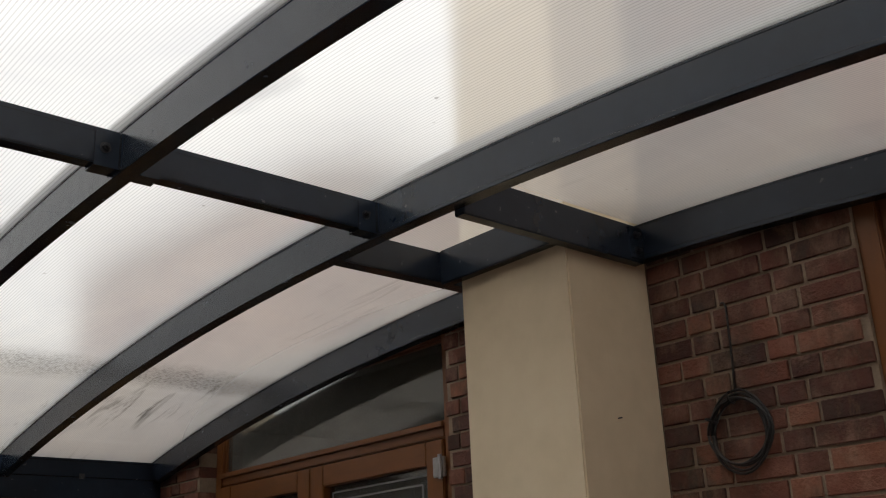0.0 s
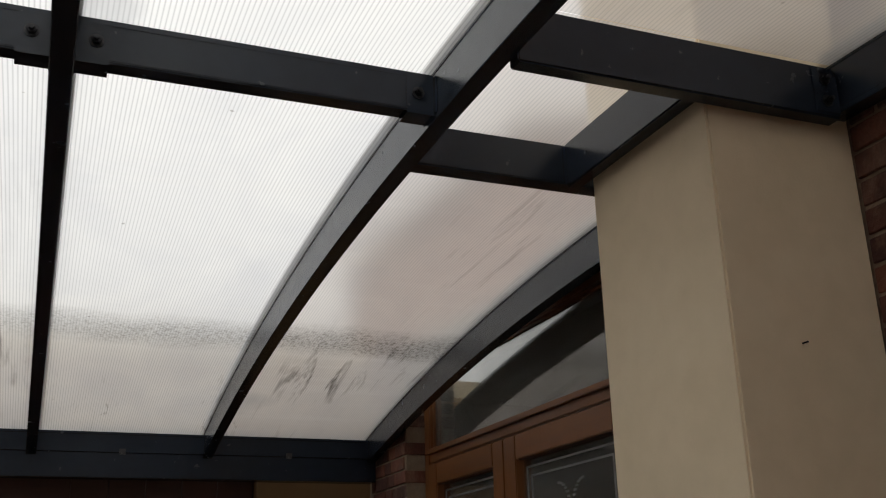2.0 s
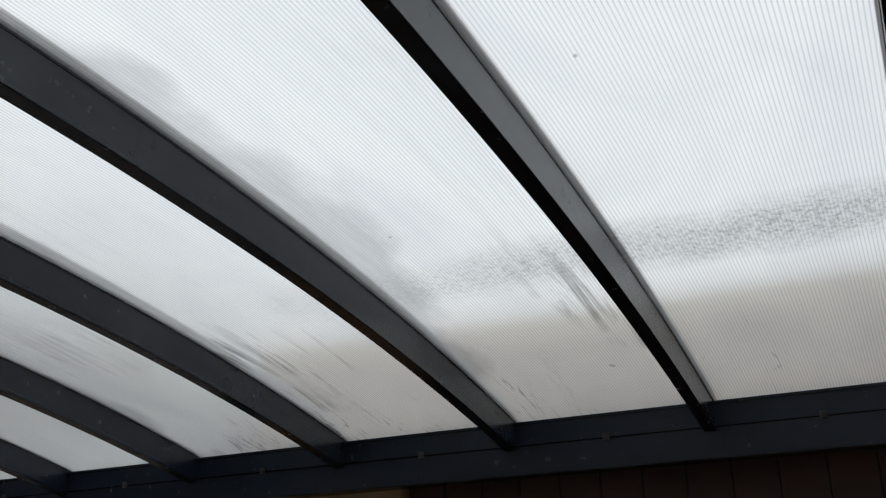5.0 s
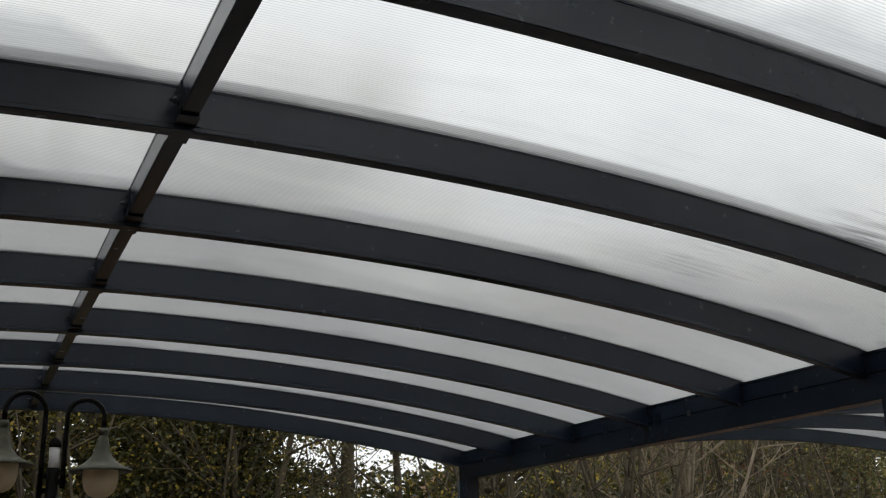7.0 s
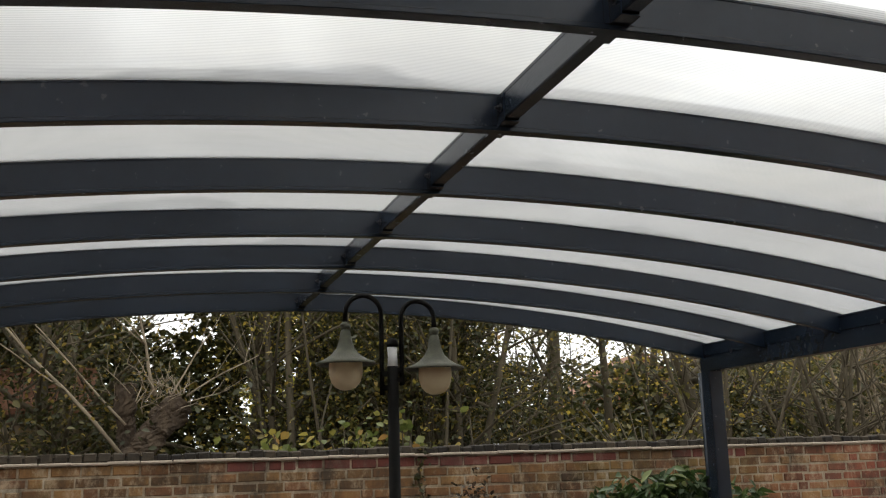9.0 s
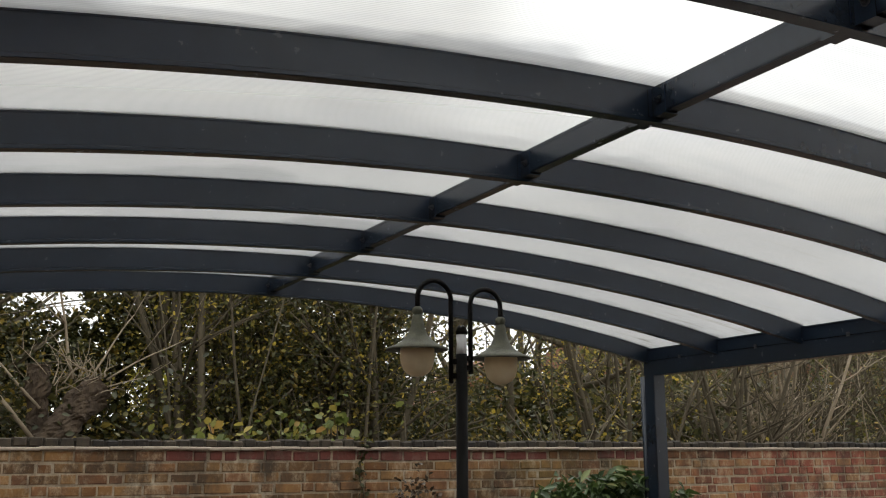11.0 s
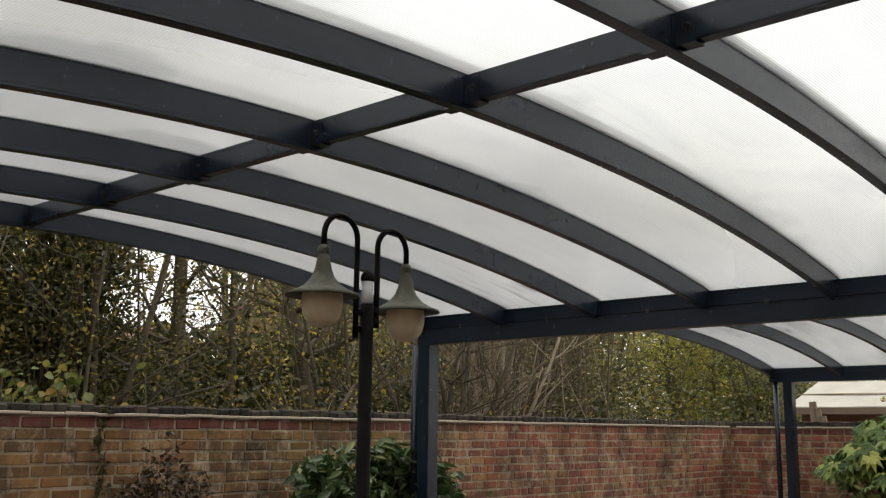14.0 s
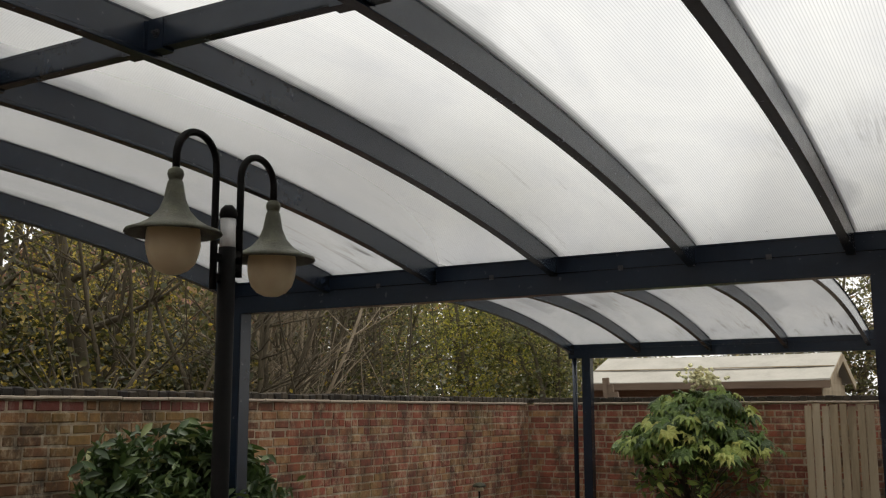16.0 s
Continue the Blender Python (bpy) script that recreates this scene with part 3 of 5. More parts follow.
# trimmers and header round the pillar
for nm, x0, x1, y0, y1, z0, z1 in (("trimmer", 0.276, 0.343, -0.010, YS[1] - 0.0235, 2.668, 2.792), ("trimmer", -0.384, PX0 - 0.003, -0.010, YS[1] - 0.0235, 2.634, 2.775),
                                   ("header", PX0 - 0.002, 0.275, 0.366, 0.410, 2.655, 2.794)):
    under(canopy, part(nm, box(x0, x1, y0, y1, z0, z1, 0.004), FRAME_GREY))
bolt_plate = under(canopy, part("bracket", box(-0.3885, -0.3845, -0.008, 0.068, 2.645, 2.765, 0.001), FRAME_GREY))
for bz in (2.675, 2.735):
    o = part("bolt", hex_bolt((-0.3885, 0.032, bz)), BOLT)
    o.parent = bolt_plate
under(canopy, part("joint_strip", box(0.2715, 0.2755, 0.411, 0.418, 2.67, 2.785), FRAME_GREY))
gutter(canopy, 3.58, 1, -0.066, 9.10)
gutter(canopy, -3.403, -1, -0.066, 9.10)
for gx in (3.64, -3.463):
    post(canopy, gx, 9.02, 9.17)
    post(canopy, gx, 4.37, None)
for j in range(10):
    yy = YS[j] + 0.45
    bm = box(3.574, 3.580, yy - 0.016, yy + 0.016, 2.300, 2.330, 0.001)
    box(3.570, 3.574, yy - 0.006, yy + 0.006, 2.302, 2.314, 0, bm)
    under(canopy, part("gutter_clip", bm, BOLT))

# ---- ground ----
ground = mesh_object("ground", [(-400, -400, 0), (400, -400, 0), (400, 400, 0), (-400, 400, 0)], [(0, 1, 2, 3)], GROUND)
tagged(ground, "grey brown paved yard that runs to the walls", "ground", kind="structure")

# ---- the house ----
WALL_Y = -0.078
OPEN_X0, OPEN_X1 = 0.83, 3.10              # the double door's opening
house = empty("house", (0, -0.5, 0), "red brick house wall with oak-coloured double door behind the canopy", "house")


def wall_box(name, x0, x1, y0, y1, z0, z1, mat, parent):
    return under(parent, part(name, box(x0, x1, y0, y1, z0, z1), mat))


BACK = WALL_Y - 0.008                      # face of the mortar, behind the bricks
wall_box("wall", PX1 - 0.5, OPEN_X0 - 0.006, -0.30, BACK, 0, 2.74, MORTAR_HOUSE, house)
wall_box("wall", OPEN_X1 + 0.006, 3.75, -0.30, BACK, 0, 2.74, MORTAR_HOUSE, house)
wall_box("wall", -1.14, PX1 - 0.5, -0.30, BACK, 0, 2.90, MORTAR_HOUSE, house)
wall_box("upper_wall", -1.14, PX1 - 0.5, -0.30, BACK, 2.90, 5.6, HOUSE_BRICK, house)
wall_box("wall", -9.0, -2.9, -0.30, BACK, 0, 5.6, HOUSE_BRICK, house)
wall_box("wall", -2.9, -1.14, -0.30, BACK, 2.72, 5.6, HOUSE_BRICK, house)
wall_box("back_wall", -9.0, 3.75, -4.0, -3.8, 0, 2.74, DARK_ROOM, house)
wall_box("side_wall", 3.55, 3.75, -3.8, -0.30, 0, 2.74, DARK_ROOM, house)
wall_box("side_wall", -9.0, -8.8, -3.8, -0.30, 0, 2.74, DARK_ROOM, house)
wall_box("room_ceiling", -8.8, 3.55, -3.8, -0.30, 2.66, 2.73, DARK_ROOM, house)
under(house, part("flat_roof", box(PX1 + 0.01, 8.6, -5.4, BACK, 2.74, 2.77, 0.004), FELT))
under(house, part("upper_wall", box(3.9, 8.6, -5.0, -1.4, 2.77, 4.3, 0.01), FAR_BRICK))
under(house, mesh_object("hipped_roof", [(3.7, -5.2, 4.3), (8.8, -5.2, 4.3), (8.8, -1.2, 4.3), (3.7, -1.2, 4.3), (5.6, -3.2, 5.3), (6.9, -3.2, 5.3)],
                         [(0, 1, 5, 4), (1, 2, 5), (2, 3, 4, 5), (3, 0, 4), (3, 2, 1, 0)], OLD_TILE))
under(house, part("roof", box(-9.3, -0.1, -4.2, 0.12, 5.6, 5.75, 0.01), ROOF_TILE))

# rendered pier that rises through the roof's notch
pier = part("pillar", box(PX0, PX1, WALL_Y, 0.362, 0, 4.6, 0.006), RENDER_CREAM)
tagged(pier, "square cream rendered pillar against the brick wall", "pillar")
bm = bmesh.new()
bmesh.ops.create_cone(bm, cap_ends=True, segments=8, radius1=0.0025, radius2=0.002, depth=0.02, matrix=Matrix.Translation((PX0 - 0.008, 0.17, 2.06)) @ Matrix.Rotation(radians(90), 4, "Y"))
nail = part("nail", bm, BOLT)
under(pier, nail)

# double door with a fanlight, set back in the opening
DY0, DY1 = -0.26, -0.19
JAMB = 0.145                                # width of the frame post by the pillar
door = empty("door_1", (2.0, -0.22, 0), "oak-coloured double door with leaded glass and wide fanlight", "door", kind="structure")


def door_box(name, x0, x1, z0, z1, y0=DY0, y1=DY1, mat=WOOD_UPVC, bev=0.006, parent=door):
    return under(parent, part(name, box(x0, x1, y0, y1, z0, z1, bev), mat))


TRANS0, TRANS1 = 2.215, 2.285
door_box("frame_post", OPEN_X0, OPEN_X0 + JAMB, 0, 2.74)
door_box("frame_post", OPEN_X1 - 0.075, OPEN_X1, 0, 2.74)
door_box("transom", OPEN_X0 + JAMB, OPEN_X1 - 0.075, TRANS0, TRANS1, mat=WOOD_UPVC_H)
door_box("transom_lip", OPEN_X0 + JAMB, OPEN_X1 - 0.075, TRANS1 - 0.022, TRANS1 + 0.004, DY1, DY1 + 0.018, WOOD_UPVC_H, 0.003)
door_box("head", OPEN_X0 + JAMB, OPEN_X1 - 0.075, 2.68, 2.74, mat=WOOD_UPVC_H)
fan = door_box("fanlight_pane", OPEN_X0 + JAMB, OPEN_X1 - 0.075, TRANS1, 2.68, -0.235, -0.227, GLASS, 0)
fan.visible_shadow = False
for z0, z1 in ((TRANS1, TRANS1 + 0.014), (2.668, 2.68)):
    door_box("glazing_bead", OPEN_X0 + JAMB, OPEN_X1 - 0.075, z0, z1, -0.227, -0.212, WOOD_UPVC_H, 0.003)
for z in (OPEN_X0 + JAMB, OPEN_X1 - 0.089):
    door_box("glazing_bead", z, z + 0.014, TRANS1 + 0.014, 2.668, -0.227, -0.212, WOOD_UPVC, 0.003)
LEAF_SPLIT = 2.06
for lx0, lx1 in ((OPEN_X0 + JAMB + 0.005, LEAF_SPLIT - 0.003), (LEAF_SPLIT + 0.003, OPEN_X1 - 0.08)):
    leaf = door_box("door_leaf", lx0, lx0 + 0.12, 0.06, TRANS0 - 0.008, DY0 + 0.005, DY1 + 0.012)
    for nm, a, b, c, d, mt in (("stile", lx1 - 0.12, lx1, 0.06, TRANS0 - 0.008, WOOD_UPVC), ("top_rail", lx0 + 0.12, lx1 - 0.12, TRANS0 - 0.118, TRANS0 - 0.008, WOOD_UPVC_H),
                               ("bottom_rail", lx0 + 0.12, lx1 - 0.12, 0.06, 0.9, WOOD_UPVC_H)):
        o = part(nm, box(a, b, DY0 + 0.005, DY1 + 0.012, c, d, 0.005), mt)
        o.parent = leaf
    g = part("pane", box(lx0 + 0.12, lx1 - 0.12, -0.228, -0.220, 0.9, TRANS0 - 0.118), GLASS)
    g.parent = leaf
    g.visible_shadow = False
    bm = bmesh.new()
    cx, w, top = (lx0 + lx1) / 2, (lx1 - lx0) / 2 - 0.12, TRANS0 - 0.118
    for k in (0.035, 0.075):
        box(cx - w + k, cx + w - k, -0.2195, -0.2155, top - k - 0.004, top - k + 0.004, 0, bm)
        box(cx - w + k - 0.004, cx - w + k + 0.004, -0.2195, -0.2155, 0.95, top - k, 0, bm)
        box(cx + w - k - 0.004, cx + w - k + 0.004, -0.2195, -0.2155, 0.95, top - k, 0, bm)
    for s in (-1, 1):
        for j in range(14):
            a0, a1 = radians(90 + s * j * 11), radians(90 + s * (j + 1) * 11)
            for a in ((a0 + a1) / 2,):
                px, pz = cx + s * 0.11 + 0.10 * math.cos(a), top - 0.25 + 0.12 * math.sin(a)
                box(px - 0.010, px + 0.010, -0.2195, -0.2155, pz - 0.004, pz + 0.004, 0, bm)
    o = part("leaded_pattern", bm, LEAD)
    o.parent = leaf
bm = box(OPEN_X0 + 0.125, OPEN_X0 + 0.205, DY1 + 0.012, DY1 + 0.028, 2.035, 2.125, 0.003)
bmesh.ops.create_cone(bm, cap_ends=True, segments=12, radius1=0.010, radius2=0.010, depth=0.11, matrix=Matrix.Translation((OPEN_X0 + 0.148, DY1 + 0.032, 2.08)))
under(door, part("hinge", bm, CHROME, label="silver butt hinge"))

# brown frame past the brick panel
side = empty("window_1", (-2.0, -0.1, 0), "oak-coloured framed window beside the brick panel", "window", kind="structure")
under(side, part("window_frame", box(-1.215, -1.14, -0.20, -0.10, 0, 2.72, 0.006), WOOD_UPVC))
under(side, part("window_frame", box(-2.9, -2.825, -0.20, -0.10, 0, 2.72, 0.006), WOOD_UPVC))
under(side, part("panel", box(-2.825, -1.215, -0.185, -0.125, 2.20, 2.72, 0.006), WOOD_UPVC_H))
under(side, part("rail", box(-2.825, -1.215, -0.20, -0.11, 2.12, 2.20, 0.006), WOOD_UPVC_H))
under(side, part("panel", box(-2.825, -1.215, -0.185, -0.125, 0.0, 2.12, 0.006), WOOD_UPVC))

# cable and its coil on the brick panel
coil = empty("cable_coil", (-0.66, 0.0, 1.98), "black cable wound in a coil hung on brick", "cable")
rng = random.Random(5)
for k in range(5):
    pts = []
    rr = 0.108 + rng.uniform(-0.012, 0.012)
    ph, el = rng.uniform(0, 6.28), rng.uniform(0.95, 1.12)
    for i in range(37):
        a = 2 * math.pi * i / 36
        pts.append((-0.655 + (rr + 0.006 * math.sin(3 * a + ph)) * math.cos(a), WALL_Y + 0.018 + 0.006 * k * 0.6 + 0.006 * math.sin(a + ph), 1.985 + el * (rr + 0.005 * math.sin(2 * a + ph)) * math.sin(a)))
    under(coil, tube("cable_loop", pts, 0.0045, CABLE, sides=7))
for a in (1.45, 0.45):
    cx, cz = -0.655 + 0.112 * math.cos(a), 1.985 + 0.115 * math.sin(a)
    pts = [(cx + 0.02 * math.cos(t) * math.cos(a), WALL_Y + 0.028 + 0.024 * math.sin(t), cz + 0.02 * math.cos(t) * math.sin(a)) for t in [2 * math.pi * i / 14 for i in range(15)]]
    under(coil, tube("cable_tie", pts, 0.003, CABLE, sides=6))
under(coil, tube("cable_tail", [(-0.648, WALL_Y + 0.012, 2.09), (-0.652, WALL_Y + 0.008, 2.22), (-0.655, WALL_Y + 0.007, 2.36), (-0.655, WALL_Y + 0.007, 2.415), (-0.648, WALL_Y + 0.007, 2.43), (-0.63, WALL_Y - 0.004, 2.432)], 0.0042, CABLE, sides=7))

# ---- cream wing behind the eaves ----
wing = empty("garage_wing", (4.5, 2, 0), "low cream rendered wing with dark brown door", "building")
WX = 3.80
# below the parapet the cream is painted darker to read as dim
wall_box("wall", WX, WX + 0.25, 3.39, 4.30, 0, 2.74, RENDER_CREAM_DIM, wing)
wall_box("wall", WX, WX + 0.25, -4.2, 0.58, 0, 2.74, RENDER_CREAM_DIM, wing)
wall_box("wall", WX, WX + 0.25, 0.58, 3.39, 2.32, 2.74, RENDER_CREAM_DIM, wing)
wall_box("end_wall", WX + 0.25, 7.0, 4.05, 4.30, 0, 2.74, RENDER_CREAM_DIM, wing)
wall_box("parapet", WX, WX + 0.25, -0.6, 4.30, 2.74, 2.85, RENDER_CREAM, wing)
wall_box("flat_roof", WX + 0.25, 7.1, -0.6, 4.36, 2.74, 2.80, RENDER_CREAM_DIM, wing)
gdoor = under(wing, part("garage_door", box(WX + 0.11, WX + 0.15, 0.58, 3.39, 0.0, 2.32), DOOR_BROWN))
for j in range(14):
    o = part("board", box(WX + 0.07, WX + 0.11, 0.60 + j * 0.199, 0.60 + j * 0.199 + 0.195, 0.02, 2.30, 0.003), DOOR_BROWN)
    o.parent = gdoor

# ---- double-headed garden lamp ----
LX, LY = -0.055, 5.862
lamp = empty("lamp_post", (LX, LY, 0), "black twin-armed garden lamp post with green shades", "lamp post")
under(lamp, tube("pole", [(LX, LY, 0), (LX, LY, 0.6), (LX, LY, 1.935)], 0.027, LAMP_BLACK, sides=18))
under(lamp, lathe("pole_base", [(0.0, 0.02), (0.10, 0.02), (0.10, 0.05), (0.06, 0.09), (0.045, 0.30), (0.03, 0.36), (0.0, 0.36)], LAMP_BLACK, (LX, LY, -0.02)))
under(lamp, tube("taped_joint", [(LX, LY, 1.935), (LX + 0.001, LY, 1.98), (LX - 0.001, LY, 2.028)], [0.025, 0.023, 0.024], TAPE, sides=14, label="white tape round the joint"))
under(lamp, lathe("pole_cap", [(0.0, 0.045), (0.012, 0.043), (0.024, 0.03), (0.029, 0.014), (0.026, 0.0), (0.0, 0.0)], LAMP_BLACK, (LX, LY, 2.026)))
for s, inner, outer, top, low in ((-1, LX - 0.050, -0.278, 2.272, 1.80), (1, LX + 0.042, 0.150, 2.246, 1.845)):
    r = abs(outer - inner) / 2
    mx = (inner + outer) / 2
    yl = LY + 0.01 * s * -1
    pts = [(inner, yl, low), (inner, yl, low + 0.2)]
    for i in range(17):
        a = math.pi * i / 16
        pts.append((mx + (inner - mx) * math.cos(a), yl, top - r + r * math.sin(a)))
    pts.append((outer, yl, 2.145 if s < 0 else 2.12))
    arm = under(lamp, tube("arm", pts, 0.0115, LAMP_BLACK, sides=12))
    for cz in ((1.835, 1.90) if s < 0 else (1.872, 1.915)):
        c = part("clamp", box(min(inner, LX), max(inner, LX), yl - 0.012, yl + 0.012, cz - 0.012, cz + 0.012, 0.002), LAMP_BLACK)
        c.parent = arm
    zt = 2.145 if s < 0 else 2.12
    head = lathe("shade", [(0.0, 0.0), (0.012, 0.0), (0.022, -0.008), (0.025, -0.02), (0.021, -0.034), (0.018, -0.038), (0.022, -0.042), (0.026, -0.06), (0.032, -0.095), (0.046, -0.130), (0.072, -0.158), (0.105, -0.178),
                           (0.138, -0.190), (0.142, -0.198), (0.138, -0.202), (0.10, -0.19), (0.066, -0.166), (0.02, -0.12)], LAMP_GREEN, (outer, yl, zt), sides=36, label="bell-shaped verdigris green shade")
    under(lamp, head)
    glb = lathe("globe", [(0.074, -0.176), (0.078, -0.20), (0.079, -0.235), (0.075, -0.258), (0.066, -0.286), (0.047, -0.307), (0.024, -0.318), (0.0, -0.321)], GLOBE, (outer, yl, zt), sides=32, label="frosted cream lamp globe")
    under(lamp, glb)

# ---- second canopy past the eaves ----
far_canopy = empty("canopy", (7.5, 7.2, 0), "second anthracite carport canopy with stained bowed sheets", "canopy")
M2 = 7.55
Y2 = [9.40 - 1.0 * k for k in range(5)]
for y in Y2:
    make_rafter(far_canopy, y, M2 - 3.6, 11.31, M2)
for k in range(4):
    make_sheet(far_canopy, Y2[k + 1] + 0.006, Y2[k] - 0.006, M2 - 3.6, 11.35, SHEET_STAINED, M2)
gutter(far_canopy, 11.31, 1, 5.2, 9.47)
post(far_canopy, 11.37, 9.20, 9.40)
post(far_canopy, 11.37, 5.25, None)

# ---- garden walls ----
GY = 10.40                                  # face of the long wall
SX = 11.90                                  # face of the return wall
WALL_TOP = 1.530
CREASE = 0.026
COURSE = 0.090
wall_n = tagged(part("wall_north", box(-14, SX + 0.22, GY + 0.007, GY + 0.215, 0, WALL_TOP), MORTAR_OLD), "old weathered brick garden wall with dark coping", "wall", kind="structure")
wall_e = tagged(part("wall_east", box(SX + 0.007, SX + 0.215, 5.3, GY + 0.007, 0, WALL_TOP), MORTAR_OLD), "old brick return wall beside the shed", "wall", kind="structure")
under(wall_n, part("coping_bed", box(-14, SX + 0.22, GY + 0.012, GY + 0.20, WALL_TOP + CREASE, WALL_TOP + CREASE + 0.044), COPING))
under(wall_e, part("coping_bed", box(SX + 0.012, SX + 0.20, 5.3, GY, WALL_TOP + CREASE, WALL_TOP + CREASE + 0.044), COPING))


def brick_mesh(name, l, d, h, mat, chip=0.004):
    bm = box(-l / 2, l / 2, 0, d, 0, h)
    bmesh.ops.bevel(bm, geom=list(bm.edges), offset=chip, segments=1, affect="EDGES")
    bmesh.ops.recalc_face_normals(bm, faces=bm.faces)
    me = bpy.data.meshes.new(name)
    bm.to_mesh(me)
    bm.free()
    me.materials.append(mat)
    return me


def bond_row(x0, x1, row, rng, kind):
    """Spans of the bricks of one course between x0 and x1."""
    xs, x, turn = [], x0 + (0.0 if row % 2 else -0.1125), row
    if kind == "flemish":
        x = x0 - rng.uniform(0.02, 0.05) - (0.0 if row % 2 else 0.06)
    while x < x1:
        turn += 1
        l = rng.uniform(0.215, 0.232) if kind == "garden" else 0.215
        if kind == "garden" and rng.random() < 0.28:
            l = 0.112
        if kind == "flemish":
            l = (0.1025 if turn % 2 else 0.215) + rng.uniform(-0.006, 0.006)
        if kind == "header":
            l = 0.1025
        a, b = max(x, x0), min(x + l, x1)
        if b - a > 0.03:
            xs.append((a, b))
        x += l + (rng.uniform(0.010, 0.020) if kind == "garden" else 0.011)
    return xs


SHAPES = {}


def lay(parent, name, mat, spans, z, h, y, rng, limit, along="x", fixed=0.0, depth=0.06):
    """Bricks as parts while limit lasts; returns the rest as spans."""
    rest = []
    for a, b in spans:
        l = round((b - a) * 200) / 200
        if limit[0] <= 0:
            rest.append((a, b, z, h))
            continue
        limit[0] -= 1
        key = (mat.name, l, h, rng.randrange(2), depth)
        if key not in SHAPES:
            SHAPES[key] = brick_mesh(name, max(l - 0.002, 0.02), depth, h, mat, 0.003 + 0.006 * key[3] * (along != "house"))
        ob = new(name, SHAPES[key])
        off = rng.uniform(-0.003, 0.004)
        if along == "x":
            ob.matrix_world = pose((a + b) / 2, y - off, z + rng.uniform(-0.006, 0.006), rng.uniform(-1.5, 1.5), rng.uniform(-1.1, 1.1), rng.uniform(-1.0, 1.0))
        elif along == "house":
            ob.matrix_world = pose((a + b) / 2, y + off, z, 0, rng.uniform(-0.3, 0.3), 180)
        else:
            ob.matrix_world = pose(fixed - off, (a + b) / 2, z, 0, rng.uniform(-0.5, 0.5), -90 + rng.uniform(-0.5, 0.5))
        ob.parent = parent
        ob.matrix_parent_inverse = Matrix.Translation(parent.location).inverted()
    return rest


def joined(name, mat, rests, y, parent, along="x", fixed=0.0, depth=0.06, rng=random):
    verts, faces = [], []
    for a, b, z, h in rests:
        o = rng.uniform(-0.004, 0.005)
        z += rng.uniform(-0.006, 0.006)
        c = rng.uniform(0.003, 0.010)
        n = len(verts)
        for (p, q, d) in ((a, z, c), (b, z, c), (b, z + h, c), (a, z + h, c), (a + c, z + c, 0), (b - c, z + c, 0), (b - c, z + h - c, 0), (a + c, z + h - c, 0)):
            if along == "x":
                verts.append((p, y - o + d, q))
            else:
                verts.append((fixed - o + d, p, q))
        faces += [(n + 4, n + 5, n + 6, n + 7), (n, n + 1, n + 5, n + 4), (n + 1, n + 2, n + 6, n + 5), (n + 2, n + 3, n + 7, n + 6), (n + 3, n, n + 4, n + 7)]
        k = len(verts)
        for i in range(4):
            v = verts[n + i]
            verts.append((v[0], v[1] + depth, v[2]) if along == "x" else (v[0] + depth, v[1], v[2]))
        for i in range(4):
            j = (i + 1) % 4
            faces.append((n + i, k + i, k + j, n + j))
    ob = mesh_object(name, verts, faces, mat, False)
    ob["kind"] = "stuff"
    return under(parent, ob)


def tile_mesh(l, mat):
    bm = box(-l / 2, l / 2, 0, 0.26, 0, CREASE)
    bmesh.ops.bevel(bm, geom=list(bm.edges), offset=0.006, segments=1, affect="EDGES")
    bmesh.ops.recalc_face_normals(bm, faces=bm.faces)
    me = bpy.data.meshes.new("creasing_tile")
    bm.to_mesh(me)
    bm.free()
    me.materials.append(mat)
    return me


